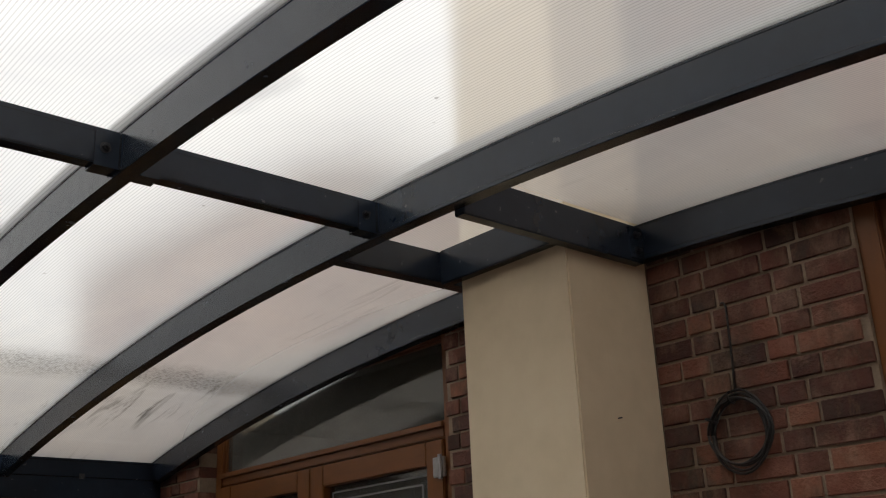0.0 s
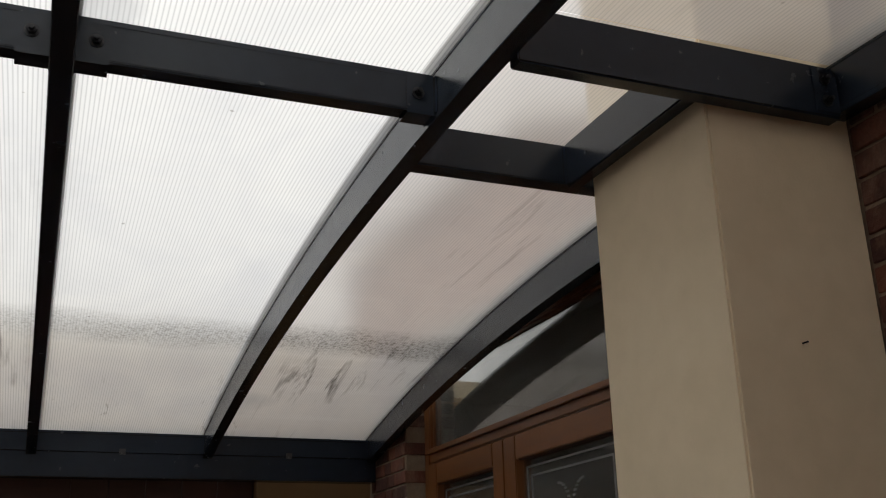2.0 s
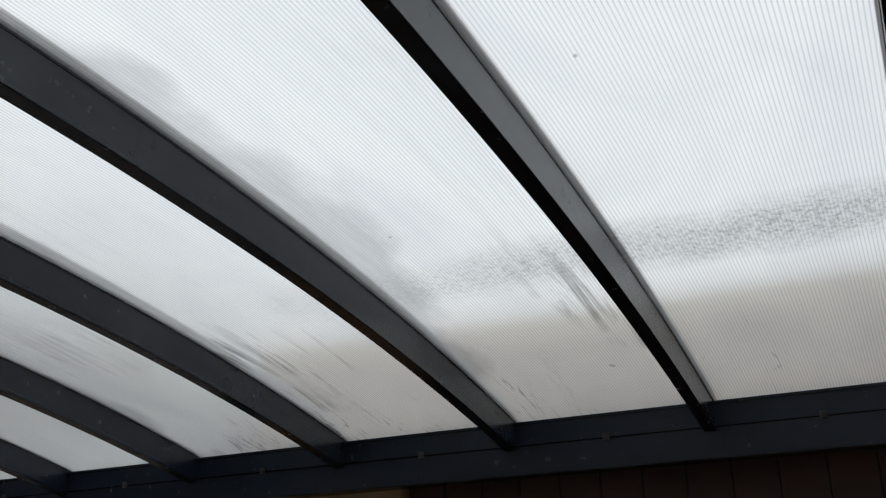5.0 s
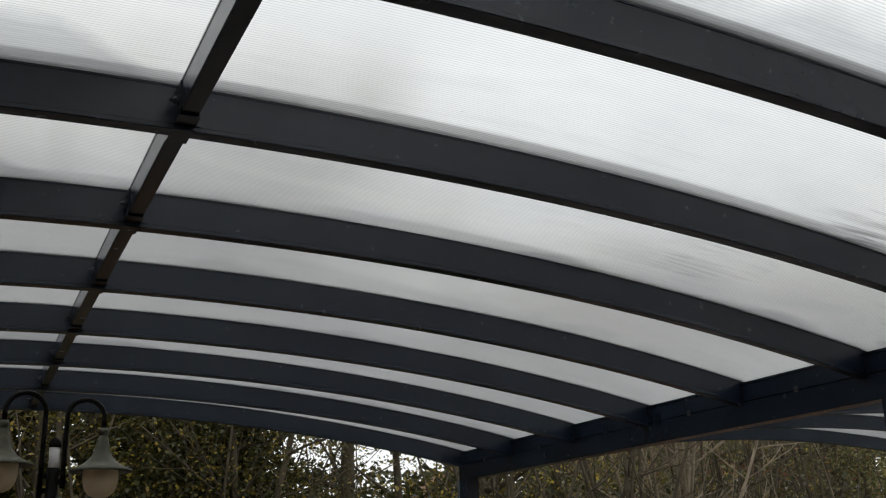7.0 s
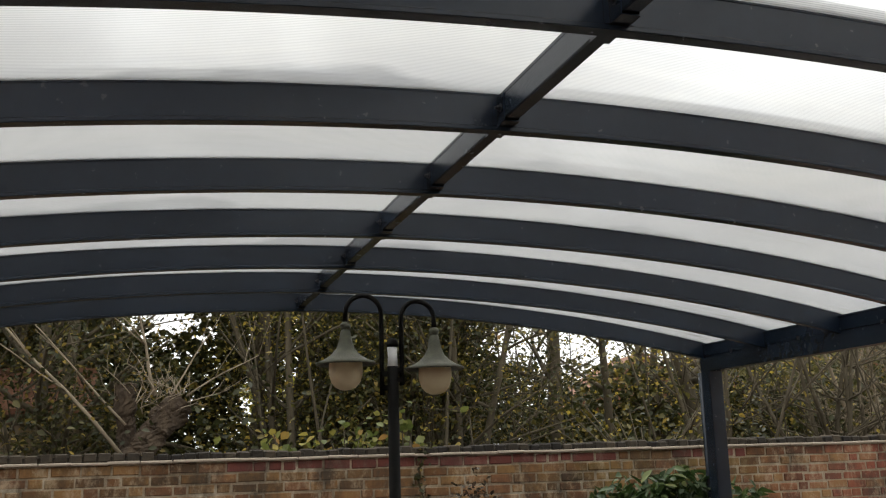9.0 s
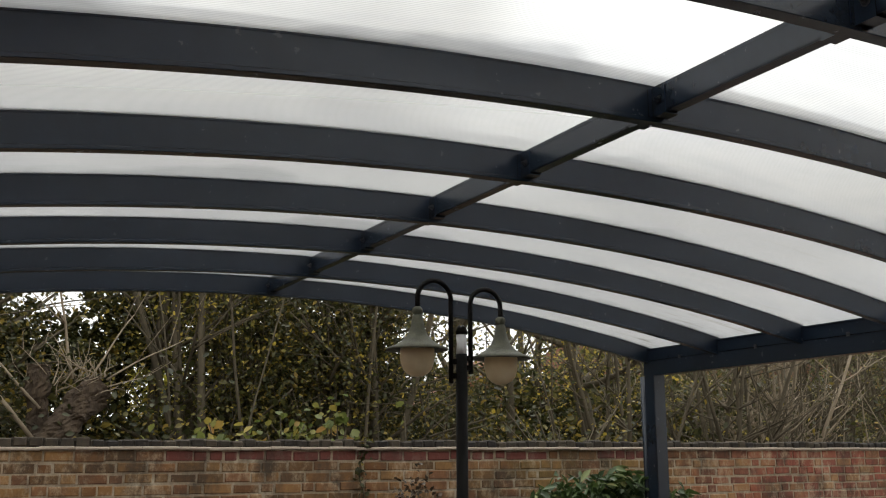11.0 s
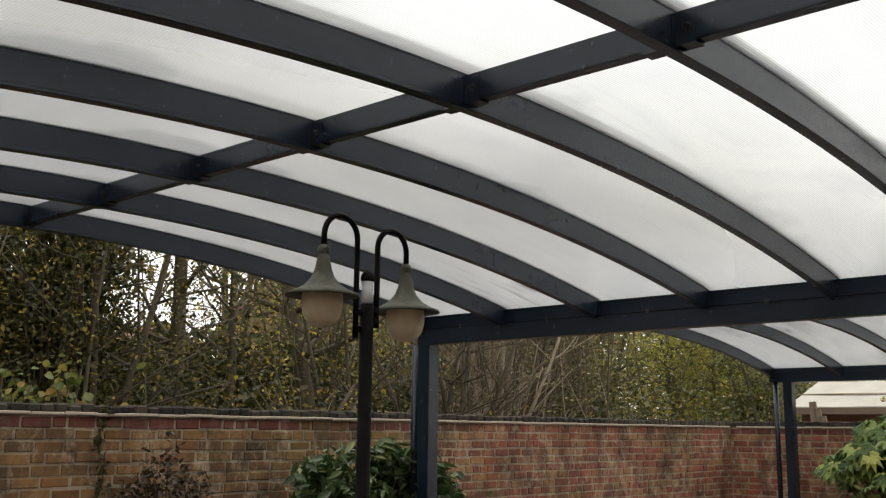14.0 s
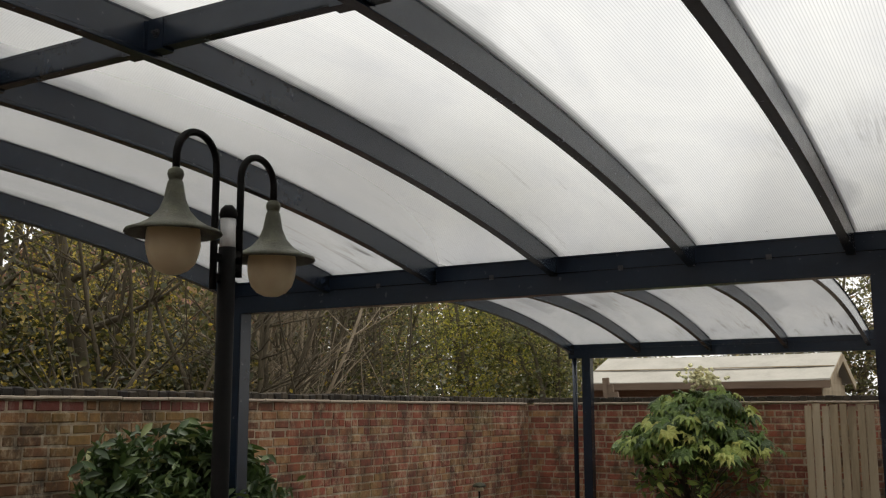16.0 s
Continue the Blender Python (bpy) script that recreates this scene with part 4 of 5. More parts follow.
def build_brickwork():
    rng = random.Random(11)
    # projecting creasing tiles under the coping
    shapes = [tile_mesh(l, TILE_CREASE) for l in (0.262, 0.268, 0.30)]
    for start, end, along in ((-8.0, SX - 0.12, "x"), (5.3, GY - 0.05, "y")):
        p = start
        while p < end:
            ob = new("creasing_tile", shapes[rng.randrange(3)])
            dz, dy = rng.uniform(-0.005, 0.003), rng.uniform(-0.008, 0.006)
            if along == "x":
                ob.matrix_world = pose(p, GY - 0.028 + dy, WALL_TOP + dz, 0, rng.uniform(-0.8, 0.8), rng.uniform(-0.8, 0.8))
            else:
                ob.matrix_world = pose(SX - 0.028 + dy, p, WALL_TOP + dz, 0, rng.uniform(-0.8, 0.8), -90)
            under(wall_n if along == "x" else wall_e, ob)
            p += 0.27
    # house panel and jambs
    lim = [420]
    row = 0
    z = 1.45
    while z < 2.74:
        for x0, x1 in ((-1.14, PX0), (PX1, OPEN_X0), (OPEN_X1, 3.70)):
            lay(house, "brick", HOUSE_BRICK, bond_row(x0, x1, row, rng, "flemish"), z, 0.064, WALL_Y, rng, lim, "house", depth=0.20 if x0 > 0 else 0.10)
        z += 0.075
        row += 1
    # long wall: courses that can be seen, the nearest stretch as single bricks
    lim = [190]
    rest = []
    zs = [WALL_TOP - COURSE * (k + 1) for k in range(17)]
    for k, z in enumerate(zs):
        kind = "garden"
        spans = bond_row(-5, SX, k, rng, kind)
        if k == 0:
            for s in spans:
                red = (s[0] < 3.2 and noise.noise((s[0] * 0.35, 3, 1)) > -0.55) or noise.noise((s[0] * 0.8, 1, 1)) > 0.2
                r = lay(wall_n, "brick", RED_BRICK if red else GARDEN_BRICK, [s], z, 0.080, GY, rng, lim if -0.5 < s[0] < 9 else [0])
                rest += r
            continue
        for s in spans:
            r = lay(wall_n, "brick", GARDEN_BRICK, [s], z, 0.074, GY, rng, lim if (0.2 < s[0] < 7.2 and k < 6) else [0])
            rest += r
    joined("brickwork", GARDEN_BRICK, rest, GY, wall_n, rng=rng)
    lim = [110]
    rest = []
    for x0, x1 in ((-5, SX + 0.2),):
        x = x0
        while x < x1:
            w = rng.uniform(0.102, 0.112)
            if -1 < x < 9.5 and lim[0] > 0:
                lim[0] -= 1
                key = ("coping", round(w, 2), rng.randrange(3))
                if key not in SHAPES:
                    SHAPES[key] = brick_mesh("coping_brick", 0.094 + 0.004 * key[2], 0.22, 0.058 + 0.007 * key[2], COPING, 0.011)
                ob = new("coping_brick", SHAPES[key])
                ob.matrix_world = pose(x + w / 2, GY - 0.004 + rng.uniform(-0.012, 0.010), WALL_TOP + CREASE - rng.uniform(0, 0.010), rng.uniform(-2, 2), rng.uniform(-2.5, 2.5), rng.uniform(-2.5, 2.5))
                under(wall_n, ob)
            else:
                rest.append((x, x + 0.098, WALL_TOP + CREASE, 0.070))
            x += w + 0.008
    joined("coping_run", COPING, rest, GY - 0.004, wall_n, depth=0.22, rng=rng)
    # return wall
    lim = [150]
    rest = []
    for k, z in enumerate(zs):
        for s in bond_row(5.3, GY - 0.005, k, rng, "garden"):
            r = lay(wall_e, "brick", GARDEN_BRICK if k else RED_BRICK, [s], z, 0.074, 0, rng, lim if k < 7 else [0], "y", SX)
            rest += r
    joined("brickwork", GARDEN_BRICK, rest, 0, wall_e, "y", SX, rng=rng)
    rest = []
    y = 5.3
    while y < GY - 0.1:
        rest.append((y, y + 0.1, WALL_TOP + CREASE, 0.068))
        y += 0.109
    joined("coping_run", COPING, rest, 0, wall_e, "y", SX - 0.004, 0.22, rng)


# ---- shed behind the return wall ----
# added out of view: keeps low western sky off the posts and frame
west_blocker = tagged(part("west_sky_blocker", box(-6.3, -6.0, -0.3, GY, 0, 3.0), FAR_BRICK), "unseen plain wall added to block low western sky light", "wall", kind="structure")
shed = empty("shed", (14.8, 7.9, 0), "timber garden shed with pale felt pitched roof", "shed")
SH0, SH1, SY0, SY1 = 13.4, 15.6, 6.34, 9.9
RIDGE_X = 14.5
for j in range(15):
    under(shed, part("side_board", box(SH0 - 0.008 * (j % 2) - 0.01, SH0 + 0.03, SY0, SY1, j * 0.12, j * 0.12 + 0.1198, 0), SHED_WOOD))
for ya, yb in ((SY0 - 0.012, SY0 + 0.03), (SY1 - 0.03, SY1 + 0.012)):
    for j in range(20):
        z0 = j * 0.115
        inset = max(0.0, (z0 + 0.118 - 1.82) / 0.46) * (RIDGE_X - SH0)
        if inset < 1.0:
            under(shed, part("gable_board", box(SH0 + inset, SH1 - inset, ya, yb, z0, z0 + 0.118, 0), PALE_WOOD))
bm = bmesh.new()
box(SH1 - 0.03, SH1, SY0, SY1, 0.0, 1.8, 0, bm)
under(shed, part("back_boards", bm, SHED_WOOD))
for s in (-1, 1):
    xe = RIDGE_X + s * 1.28
    verts, faces = [], []
    n = 24
    for i in range(n + 1):
        y = SY0 - 0.15 + (SY1 - SY0 + 0.3) * i / n
        for t in (0, 0.5, 1):
            x = RIDGE_X + (xe - RIDGE_X) * t
            z = 2.31 - 0.445 * t + 0.012 * noise.noise((x * 2, y * 1.7, s)) - 0.02 * math.sin(math.pi * i / n)
            verts += [(x, y, z), (x, y, z + 0.025)]
    for i in range(n):
        for t in range(2):
            a, b = i * 6 + t * 2, (i + 1) * 6 + t * 2
            faces += [(a + 1, a + 3, b + 3, b + 1), (a, b, b + 2, a + 2)]
        a, b = i * 6, (i + 1) * 6
        faces += [(a + 4, b + 4, b + 5, a + 5), (a, a + 1, b + 1, b)]
    faces += [(0, 2, 3, 1), (2, 4, 5, 3), (n * 6, n * 6 + 1, n * 6 + 3, n * 6 + 2), (n * 6 + 2, n * 6 + 3, n * 6 + 5, n * 6 + 4)]
    under(shed, mesh_object("roof_slope", verts, faces, FELT))
bm = bmesh.new()
box(-0.03, 0.03, SY0 - 0.14, SY1 + 0.14, -0.006, 0.008, 0, bm)
bmesh.ops.transform(bm, matrix=Matrix.Translation((RIDGE_X - 0.70, 0, 2.31 - 0.445 * 0.70 / 1.28 + 0.03)), verts=bm.verts)
under(shed, part("felt_lap", bm, PALE_WOOD))
under(shed, part("fascia", box(13.20, 13.225, SY0 - 0.15, SY1 + 0.15, 1.755, 1.860, 0.003), SHED_TRIM))
for s in (-1, 1):
    bm = bmesh.new()
    box(-0.65, 0.65, -0.012, 0.012, -0.06, 0.06, 0, bm)
    ang = math.atan2(0.445, 1.28)
    bmesh.ops.transform(bm, matrix=Matrix.Translation((RIDGE_X + s * 0.64, SY0 - 0.1512, 2.035)) @ Matrix.Rotation(s * ang, 4, "Y"), verts=bm.verts)
    under(shed, part("barge_board", bm, PALE_WOOD))
rack = empty("timber_offcuts", (12.6, 9.35, 0), "leaning weathered timber offcuts behind the wall", "timber")
for j in range(3):
    bm = box(-0.03, 0.03, -0.05, 0.05, 0, 1.95 - 0.1 * j, 0.004)
    bmesh.ops.transform(bm, matrix=pose(12.75, 9.35 - j * 0.16, 0.0, -4 - j * 3, 3, 0), verts=bm.verts)
    under(rack, part("plank", bm, SHED_TRIM))

# boarded gate panel before the return wall
gate = empty("boarded_fence", (11.55, 5.85, 0), "weathered vertical board fence panel by the wall", "fence")
for j in range(8):
    y = 5.42 + j * 0.108
    hgt = 1.50 + 0.02 * math.sin(j * 2.3)
    under(gate, part("board", box(11.52, 11.545, y, y + (0.085 if j % 2 else 0.098), 0.04, hgt, 0.004), PALE_WOOD))
for z in (0.35, 1.1):
    under(gate, part("rail", box(11.545, 11.59, 5.42, 6.28, z, z + 0.08, 0.004), PALE_WOOD))
for y in (5.45, 6.2):
    under(gate, part("fence_post", box(11.59, 11.67, y, y + 0.08, 0, 1.45, 0.006), PALE_WOOD))

# small garden light on a stake near the wall's foot
glow = empty("garden_light", (9.7, 10.1, 0), "small dark mushroom garden light on a stake", "garden light")
under(glow, tube("stake", [(9.7, 10.1, 0), (9.7, 10.1, 0.42)], 0.012, LAMP_BLACK))
under(glow, lathe("cap", [(0.0, 0.06), (0.05, 0.055), (0.085, 0.03), (0.09, 0.0), (0.0, 0.0)], LAMP_GREEN, (9.7, 10.1, 0.44)))
under(glow, lathe("lens", [(0.05, 0.0), (0.055, -0.05), (0.0, -0.055)], GLOBE, (9.7, 10.1, 0.44)))


# ---- plants ----
def leaf_lists(centres, sizes, rng, aspect=0.5, droop=0.0, fold=0.12, up=0.35):
    """Pointed folded leaves, six points each, at random turns."""
    n = len(centres)
    c = np.asarray(centres, dtype=float)
    s = np.asarray(sizes, dtype=float)[:, None]
    nrm = rng.normal(size=(n, 3))
    nrm[:, 2] = np.abs(nrm[:, 2]) + up
    nrm /= np.linalg.norm(nrm, axis=1)[:, None]
    d = rng.normal(size=(n, 3))
    d[:, 2] -= droop
    d -= nrm * np.sum(d * nrm, axis=1)[:, None]
    d /= np.linalg.norm(d, axis=1)[:, None] + 1e-9
    w = np.cross(nrm, d)
    pts = [c - d * s * 0.5, c - d * s * 0.12 + w * s * aspect * 0.5 + nrm * s * fold, c + d * s * 0.22 + w * s * aspect * 0.42 + nrm * s * fold * 0.8,
           c + d * s * 0.55, c + d * s * 0.22 - w * s * aspect * 0.42 + nrm * s * fold * 0.8, c - d * s * 0.12 - w * s * aspect * 0.5 + nrm * s * fold]
    verts = np.stack(pts, axis=1).reshape(-1, 3)
    base = (np.arange(n) * 6)[:, None]
    faces = np.concatenate([base + np.array([0, 1, 2, 3]), base + np.array([0, 3, 4, 5])], axis=0)
    return verts, faces


def leaves(name, centres, sizes, mat, seed, parent=None, **kw):
    v, f = leaf_lists(centres, sizes, np.random.default_rng(seed), **kw)
    me = bpy.data.meshes.new(name)
    me.vertices.add(len(v))
    me.vertices.foreach_set("co", v.astype(np.float32).ravel())
    me.loops.add(f.size)
    me.loops.foreach_set("vertex_index", f.astype(np.int32).ravel())
    me.polygons.add(len(f))
    me.polygons.foreach_set("loop_start", np.arange(0, f.size, 4, dtype=np.int32))
    me.polygons.foreach_set("loop_total", np.full(len(f), 4, dtype=np.int32))
    me.update(calc_edges=True)
    me.materials.append(mat)
    ob = new(name, me)
    if parent:
        under(parent, ob)
    return ob


def grow(rng, start, direction, length, radius, depth, out_v, out_f, tips, sides=6, spread=0.6, bend=0.25, kids=(2, 4), lift=0.25):
    """One limb and, from it, its twigs; tips collects points along the thin ends."""
    n = 5
    pts, radii = [Vector(start)], [radius]
    d = Vector(direction).normalized()
    for i in range(n):
        d = (d + Vector((rng.uniform(-1, 1), rng.uniform(-1, 1), rng.uniform(-1, 1))) * bend * 0.5 + Vector((0, 0, lift * 0.1))).normalized()
        pts.append(pts[-1] + d * (length / n))
        radii.append(radius * (1 - 0.62 * (i + 1) / n))
    v, f = tube_lists(pts, radii, sides, len(out_v))
    out_v += v
    out_f += f
    if depth <= 1:
        tips += pts[1:]
    if depth == 0:
        return
    for _ in range(rng.randint(*kids)):
        i = rng.randint(2, n)
        t = Vector((rng.uniform(-1, 1), rng.uniform(-1, 1), rng.uniform(-0.2, 0.9)))
        nd = (d * (1 - spread) + t.normalized() * spread).normalized()
        grow(rng, pts[i], nd, length * rng.uniform(0.45, 0.72), max(radii[i] * 0.62, 0.004), depth - 1, out_v, out_f, tips, max(sides - 1, 4), spread, bend, kids, lift)


def tree(at, height, radius, seed, leaf_mat, n_leaves, leaf_size, label, lean=(0, 0), bark=BARK, stems=1, depth=3, scatter=0.28, first=0.45, kids=(3, 4), name="tree", spread=0.6, gaps=-0.1, fan=0.22):
    rng = random.Random(seed)
    t = empty(name, (at[0], at[1], 0), label, "tree", "trees behind the garden wall")
    V, F, tips = [], [], []
    for s in range(stems):
        off = Vector((rng.uniform(-0.25, 0.25), rng.uniform(-0.25, 0.25), 0)) * (stems > 1)
        d = Vector((lean[0] + rng.uniform(-fan, fan) * (stems > 1), lean[1] + rng.uniform(-0.15, 0.15) * (stems > 1), 1)).normalized()
        pts, radii, p = [], [], Vector((at[0], at[1], 0)) + off
        n = 9
        for i in range(n + 1):
            pts.append(p.copy())
            radii.append(radius * (1 - 0.72 * i / n) * rng.uniform(0.93, 1.07))
            d = (d + Vector((rng.uniform(-1, 1), rng.uniform(-1, 1), 0)) * 0.07).normalized()
            p += d * height / n
        v, f = tube_lists(pts, radii, 9, len(V))
        V += v
        F += f
        for i in range(n + 1):
            if i / n < first * 0.8:
                continue
            for _ in range(rng.randint(1, 3)):
                a = rng.uniform(0, 6.283)
                dd = Vector((math.cos(a), math.sin(a), rng.uniform(0.15, 0.9)))
                grow(rng, pts[i], dd, height * rng.uniform(0.16, 0.30), radii[i] * 0.5, depth - 2, V, F, tips, 6, spread, 0.3, kids)
    tr = mesh_object("trunk", V, F, bark, True)
    under(t, tr)
    if n_leaves and tips:
        nr = np.random.default_rng(seed)
        T = np.array([tuple(p) for p in tips])
        C = T[nr.integers(0, len(T), n_leaves)] + nr.normal(size=(n_leaves, 3)) * scatter
        C = C[[noise.noise((c[0] * 1.7, c[1] * 1.7, c[2] * 1.7 + seed)) > gaps for c in C]]
        n_leaves = len(C)
        leaves("crown", C, leaf_size * nr.uniform(0.6, 1.3, n_leaves), leaf_mat, seed + 1, t, aspect=0.62)
    return t


def shrub(name, at, size, seed, mat, n, leaf_size, label, category="shrub", aspect=0.38, droop=0.5, stems=14, bark=BARK, group=""):
    """Leaves on short stems that fan from the root, in an uneven clumped outline."""
    rng = random.Random(seed)
    nr = np.random.default_rng(seed)
    s = empty(name, (at[0], at[1], at[2]), label, category, group)
    V, F, ends = [], [], []
    for k in range(stems):
        a = rng.uniform(0, 6.283)
        r = math.sqrt(rng.random()) * (0.95 + 0.55 * noise.noise((math.cos(a) * 1.4, math.sin(a) * 1.4, seed)))
        end = Vector((at[0] + size[0] * r * math.cos(a), at[1] + size[1] * r * math.sin(a), at[2] + size[2] * (1 - 0.45 * r * r) * rng.uniform(0.55, 1.08)))
        mid = Vector((at[0], at[1], at[2])).lerp(end, 0.5) + Vector((0, 0, 0.1))
        v, f = tube_lists([Vector(at) + Vector((rng.uniform(-0.1, 0.1), rng.uniform(-0.1, 0.1), 0)), mid, end], [0.014, 0.010, 0.005], 5, len(V))
        V += v
        F += f
        ends += [end, end, end, mid.lerp(end, 0.75), mid.lerp(end, 0.4)]
    under(s, mesh_object("branchwork", V, F, bark, True))
    E = np.array([tuple(p) for p in ends])
    C = E[nr.integers(0, len(E), n)] + np.clip(nr.normal(size=(n, 3)), -1.9, 1.9) * np.array(size) * 0.10
    C[:, 2] = np.maximum(C[:, 2], at[2] + 0.03)
    leaves("foliage", C, leaf_size * nr.uniform(0.6, 1.25, n), mat, seed + 3, s, aspect=aspect, droop=droop)
    return s


def palmate(name, places, outs, sizes, mat, rng, parent, lobes=8):
    """Hand-shaped drooping leaves: lobes that fan out from one shared stalk point."""
    V, F = [], []
    for p, o, s in zip(places, outs, sizes):
        o = o / np.linalg.norm(o)
        nrm = o * 0.55 + np.array([0, 0, 0.8]) + rng.normal(size=3) * 0.22
        nrm /= np.linalg.norm(nrm)
        d = o - nrm * o.dot(nrm) + rng.normal(size=3) * 0.15
        d -= nrm * d.dot(nrm)
        d /= np.linalg.norm(d)
        w = np.cross(nrm, d)
        b = len(V)
        V.append(p)
        for k in range(lobes):
            a = (k / (lobes - 1) - 0.5) * 4.3
            l = s * (1.0 - 0.33 * abs(k / (lobes - 1) - 0.5) * 2) * rng.uniform(0.88, 1.1)
            ld = d * math.cos(a) + w * math.sin(a)
            lw = np.cross(nrm, ld) * s * 0.155
            m = p + ld * l * 0.55 + nrm * l * 0.04
            q = p + ld * l - nrm * l * 0.26 + np.array([0, 0, -0.10 * l])
            e = len(V)
            V += [m + lw - nrm * s * 0.03, q, m - lw - nrm * s * 0.03, m + nrm * s * 0.02]
            F += [(b, e, e + 1, e + 3), (b, e + 3, e + 1, e + 2)]
    return under(parent, mesh_object(name, V, F, mat))


def build_fatsia(at, nr):
    f = shrub("fatsia_shrub", (at[0], at[1], 0), (0.70, 0.85, 1.25), 23, LEAF_FATSIA, 500, 0.14, "large green fatsia shrub with a cream flower head", aspect=0.45, droop=0.8, stems=60)
    P, O = [], []
    for k in range(44):
        # rosettes of leaves on long stalks round each stem's tip
        a = k * 2.39996
        r = math.sqrt((k + 0.5) / 44) * nr.uniform(0.85, 1.12)
        c = np.array([at[0] + 0.72 * r * math.cos(a), at[1] - 0.15 * (1 - r) + 0.92 * r * math.sin(a), (1.86 - 0.80 * r ** 1.3) * nr.uniform(0.82, 1.02)])
        for i in range(11):
            b = nr.uniform(0, 6.283)
            o = np.array([math.cos(b) + 0.5 * math.cos(a), math.sin(b) + 0.5 * math.sin(a), 0.0])
            o /= np.linalg.norm(o)
            reach = nr.uniform(0.04, 0.26)
            P.append(c + o * reach + np.array([0, 0, 0.07 - 0.75 * reach + nr.normal() * 0.03]))
            O.append(o)
    palmate("palmate_leaves", P, O, nr.uniform(0.12, 0.23, len(P)), LEAF_FATSIA, nr, f)
    bm = bmesh.new()
    bmesh.ops.create_icosphere(bm, subdivisions=2, radius=1.0)
    for v in bm.verts:
        v.co *= nr.uniform(0.82, 1.18)
    first = part("flower_head", bm, FLOWER)
    for k in range(120):
        ob = new("flower_head", first.data) if k else first
        rad = nr.uniform(0.016, 0.030)
        ob.scale = (rad, rad, rad)
        ob.location = (at[0] - 0.14 + nr.normal() * 0.08, at[1] - 0.19 + nr.normal() * 0.11, 1.85 + nr.normal() * 0.065)
        under(f, ob)


def build_plants():
    shrub("laurel_shrub", (3.55, 9.5, 0), (1.05, 0.5, 1.20), 21, LEAF_GLOSS, 5600, 0.135, "glossy green laurel shrub round the canopy post", stems=60)
    shrub("withered_shrub", (1.8, 10.15, 0), (0.55, 0.2, 1.14), 22, LEAF_BROWN, 2600, 0.05, "withered brown shrub against the brick wall", aspect=0.6, stems=46)
    for k, (x, y, w, h, n) in enumerate(((2.15, 12.9, 0.85, 4.4, 9000), (1.35, 13.8, 0.6, 3.6, 4000))):
        shrub("evergreen_bush", (x, y, 0.3), (w, 0.55, h), 71 + k, LEAF_DARK, n, 0.075, "tall dense dark evergreen behind the garden wall", "bush", aspect=0.55, droop=0.3, stems=90, group="evergreens behind the wall")
    shrub("yellow_bush", (1.35, 19.2, 0.6), (0.9, 0.4, 3.0), 63, LEAF_LIME, 1600, 0.10, "tall yellow bush beyond the dark thicket", "bush", aspect=0.7, droop=0.2, stems=40)
    shrub("yellow_bush", (4.2, 11.3, 0.9), (1.5, 0.4, 1.2), 61, LEAF_YELLOW, 180, 0.05, "small-leaved yellow bush close behind the wall", "bush", aspect=0.8, droop=0.2, stems=30)
    nr = np.random.default_rng(4)
    build_fatsia((10.95, 7.60), nr)
    # ivy strand that climbs the wall
    ivy = empty("ivy_strand", (1.37, 10.36, 0.4), "thin dark ivy strand climbing the brick wall", "ivy")
    pts = [(1.37 + 0.03 * math.sin(i * 1.3), 10.385, 0.4 + i * 0.11) for i in range(12)]
    under(ivy, tube("stem", pts, 0.006, BARK, sides=6))
    C = np.array([pts[i % 12] for i in range(150)]) + nr.normal(size=(150, 3)) * (0.035, 0.012, 0.06)
    leaves("foliage", C, nr.uniform(0.03, 0.06, 150), LEAF_DARK, 10, ivy, aspect=0.8)
    # broad-leaved hedge that looks over the wall
    for k, (x, n) in enumerate(((-3.4, 50), (-0.25, 46), (0.25, 80), (0.8, 110), (1.35, 90), (2.1, 30))):
        shrub("hazel_bush", (x, 10.95, 1.0), (0.5, 0.3, 0.90), 40 + k, LEAF_HAZEL, n, 0.088, "broad-leaved bush turning yellow behind the wall", "bush", aspect=0.85, droop=0.2, stems=12, group="bushes behind the wall")
    # pollarded stump with pale shoots
    st = empty("tree_stump", (-0.95, 12.0, 0), "old leaning pollard stump with pale bare shoots", "tree")
    rng = random.Random(8)
    V, F, tips = [], [], []
    for p0, p1, r in (((-1.45, 12.0, 1.3), (-0.72, 12.0, 2.16), 0.105), ((-1.28, 12.1, 1.2), (-1.22, 12.1, 2.34), 0.085), ((-1.35, 11.9, 1.3), (-0.70, 11.95, 2.04), 0.08)):
        pts, rad = [], []
        for i in range(36):
            q = Vector(p0).lerp(Vector(p1), i / 35)
            pts.append(q + Vector((noise.noise(q * 3.1), 0.4 * noise.noise(q * 2.7 + Vector((4, 0, 0))), 0)) * 0.06)
            rad.append(r * (1.0 + 0.28 * noise.noise(q * 6.0) + (0.25 if i > 25 else 0.0)))
        v, f = tube_lists(pts, rad, 26, len(V))
        V += [p + Vector((noise.noise(p * 11), noise.noise(p * 11 + Vector((7, 1, 2))), noise.noise(p * 9))) * 0.035 + Vector((noise.noise(p * 34), noise.noise(p * 34 + Vector((3, 3, 3))), 0)) * 0.022 for p in v]
        F += f
    under(st, mesh_object("trunk", V, F, BARK_DARK, False))
    V, F = [], []
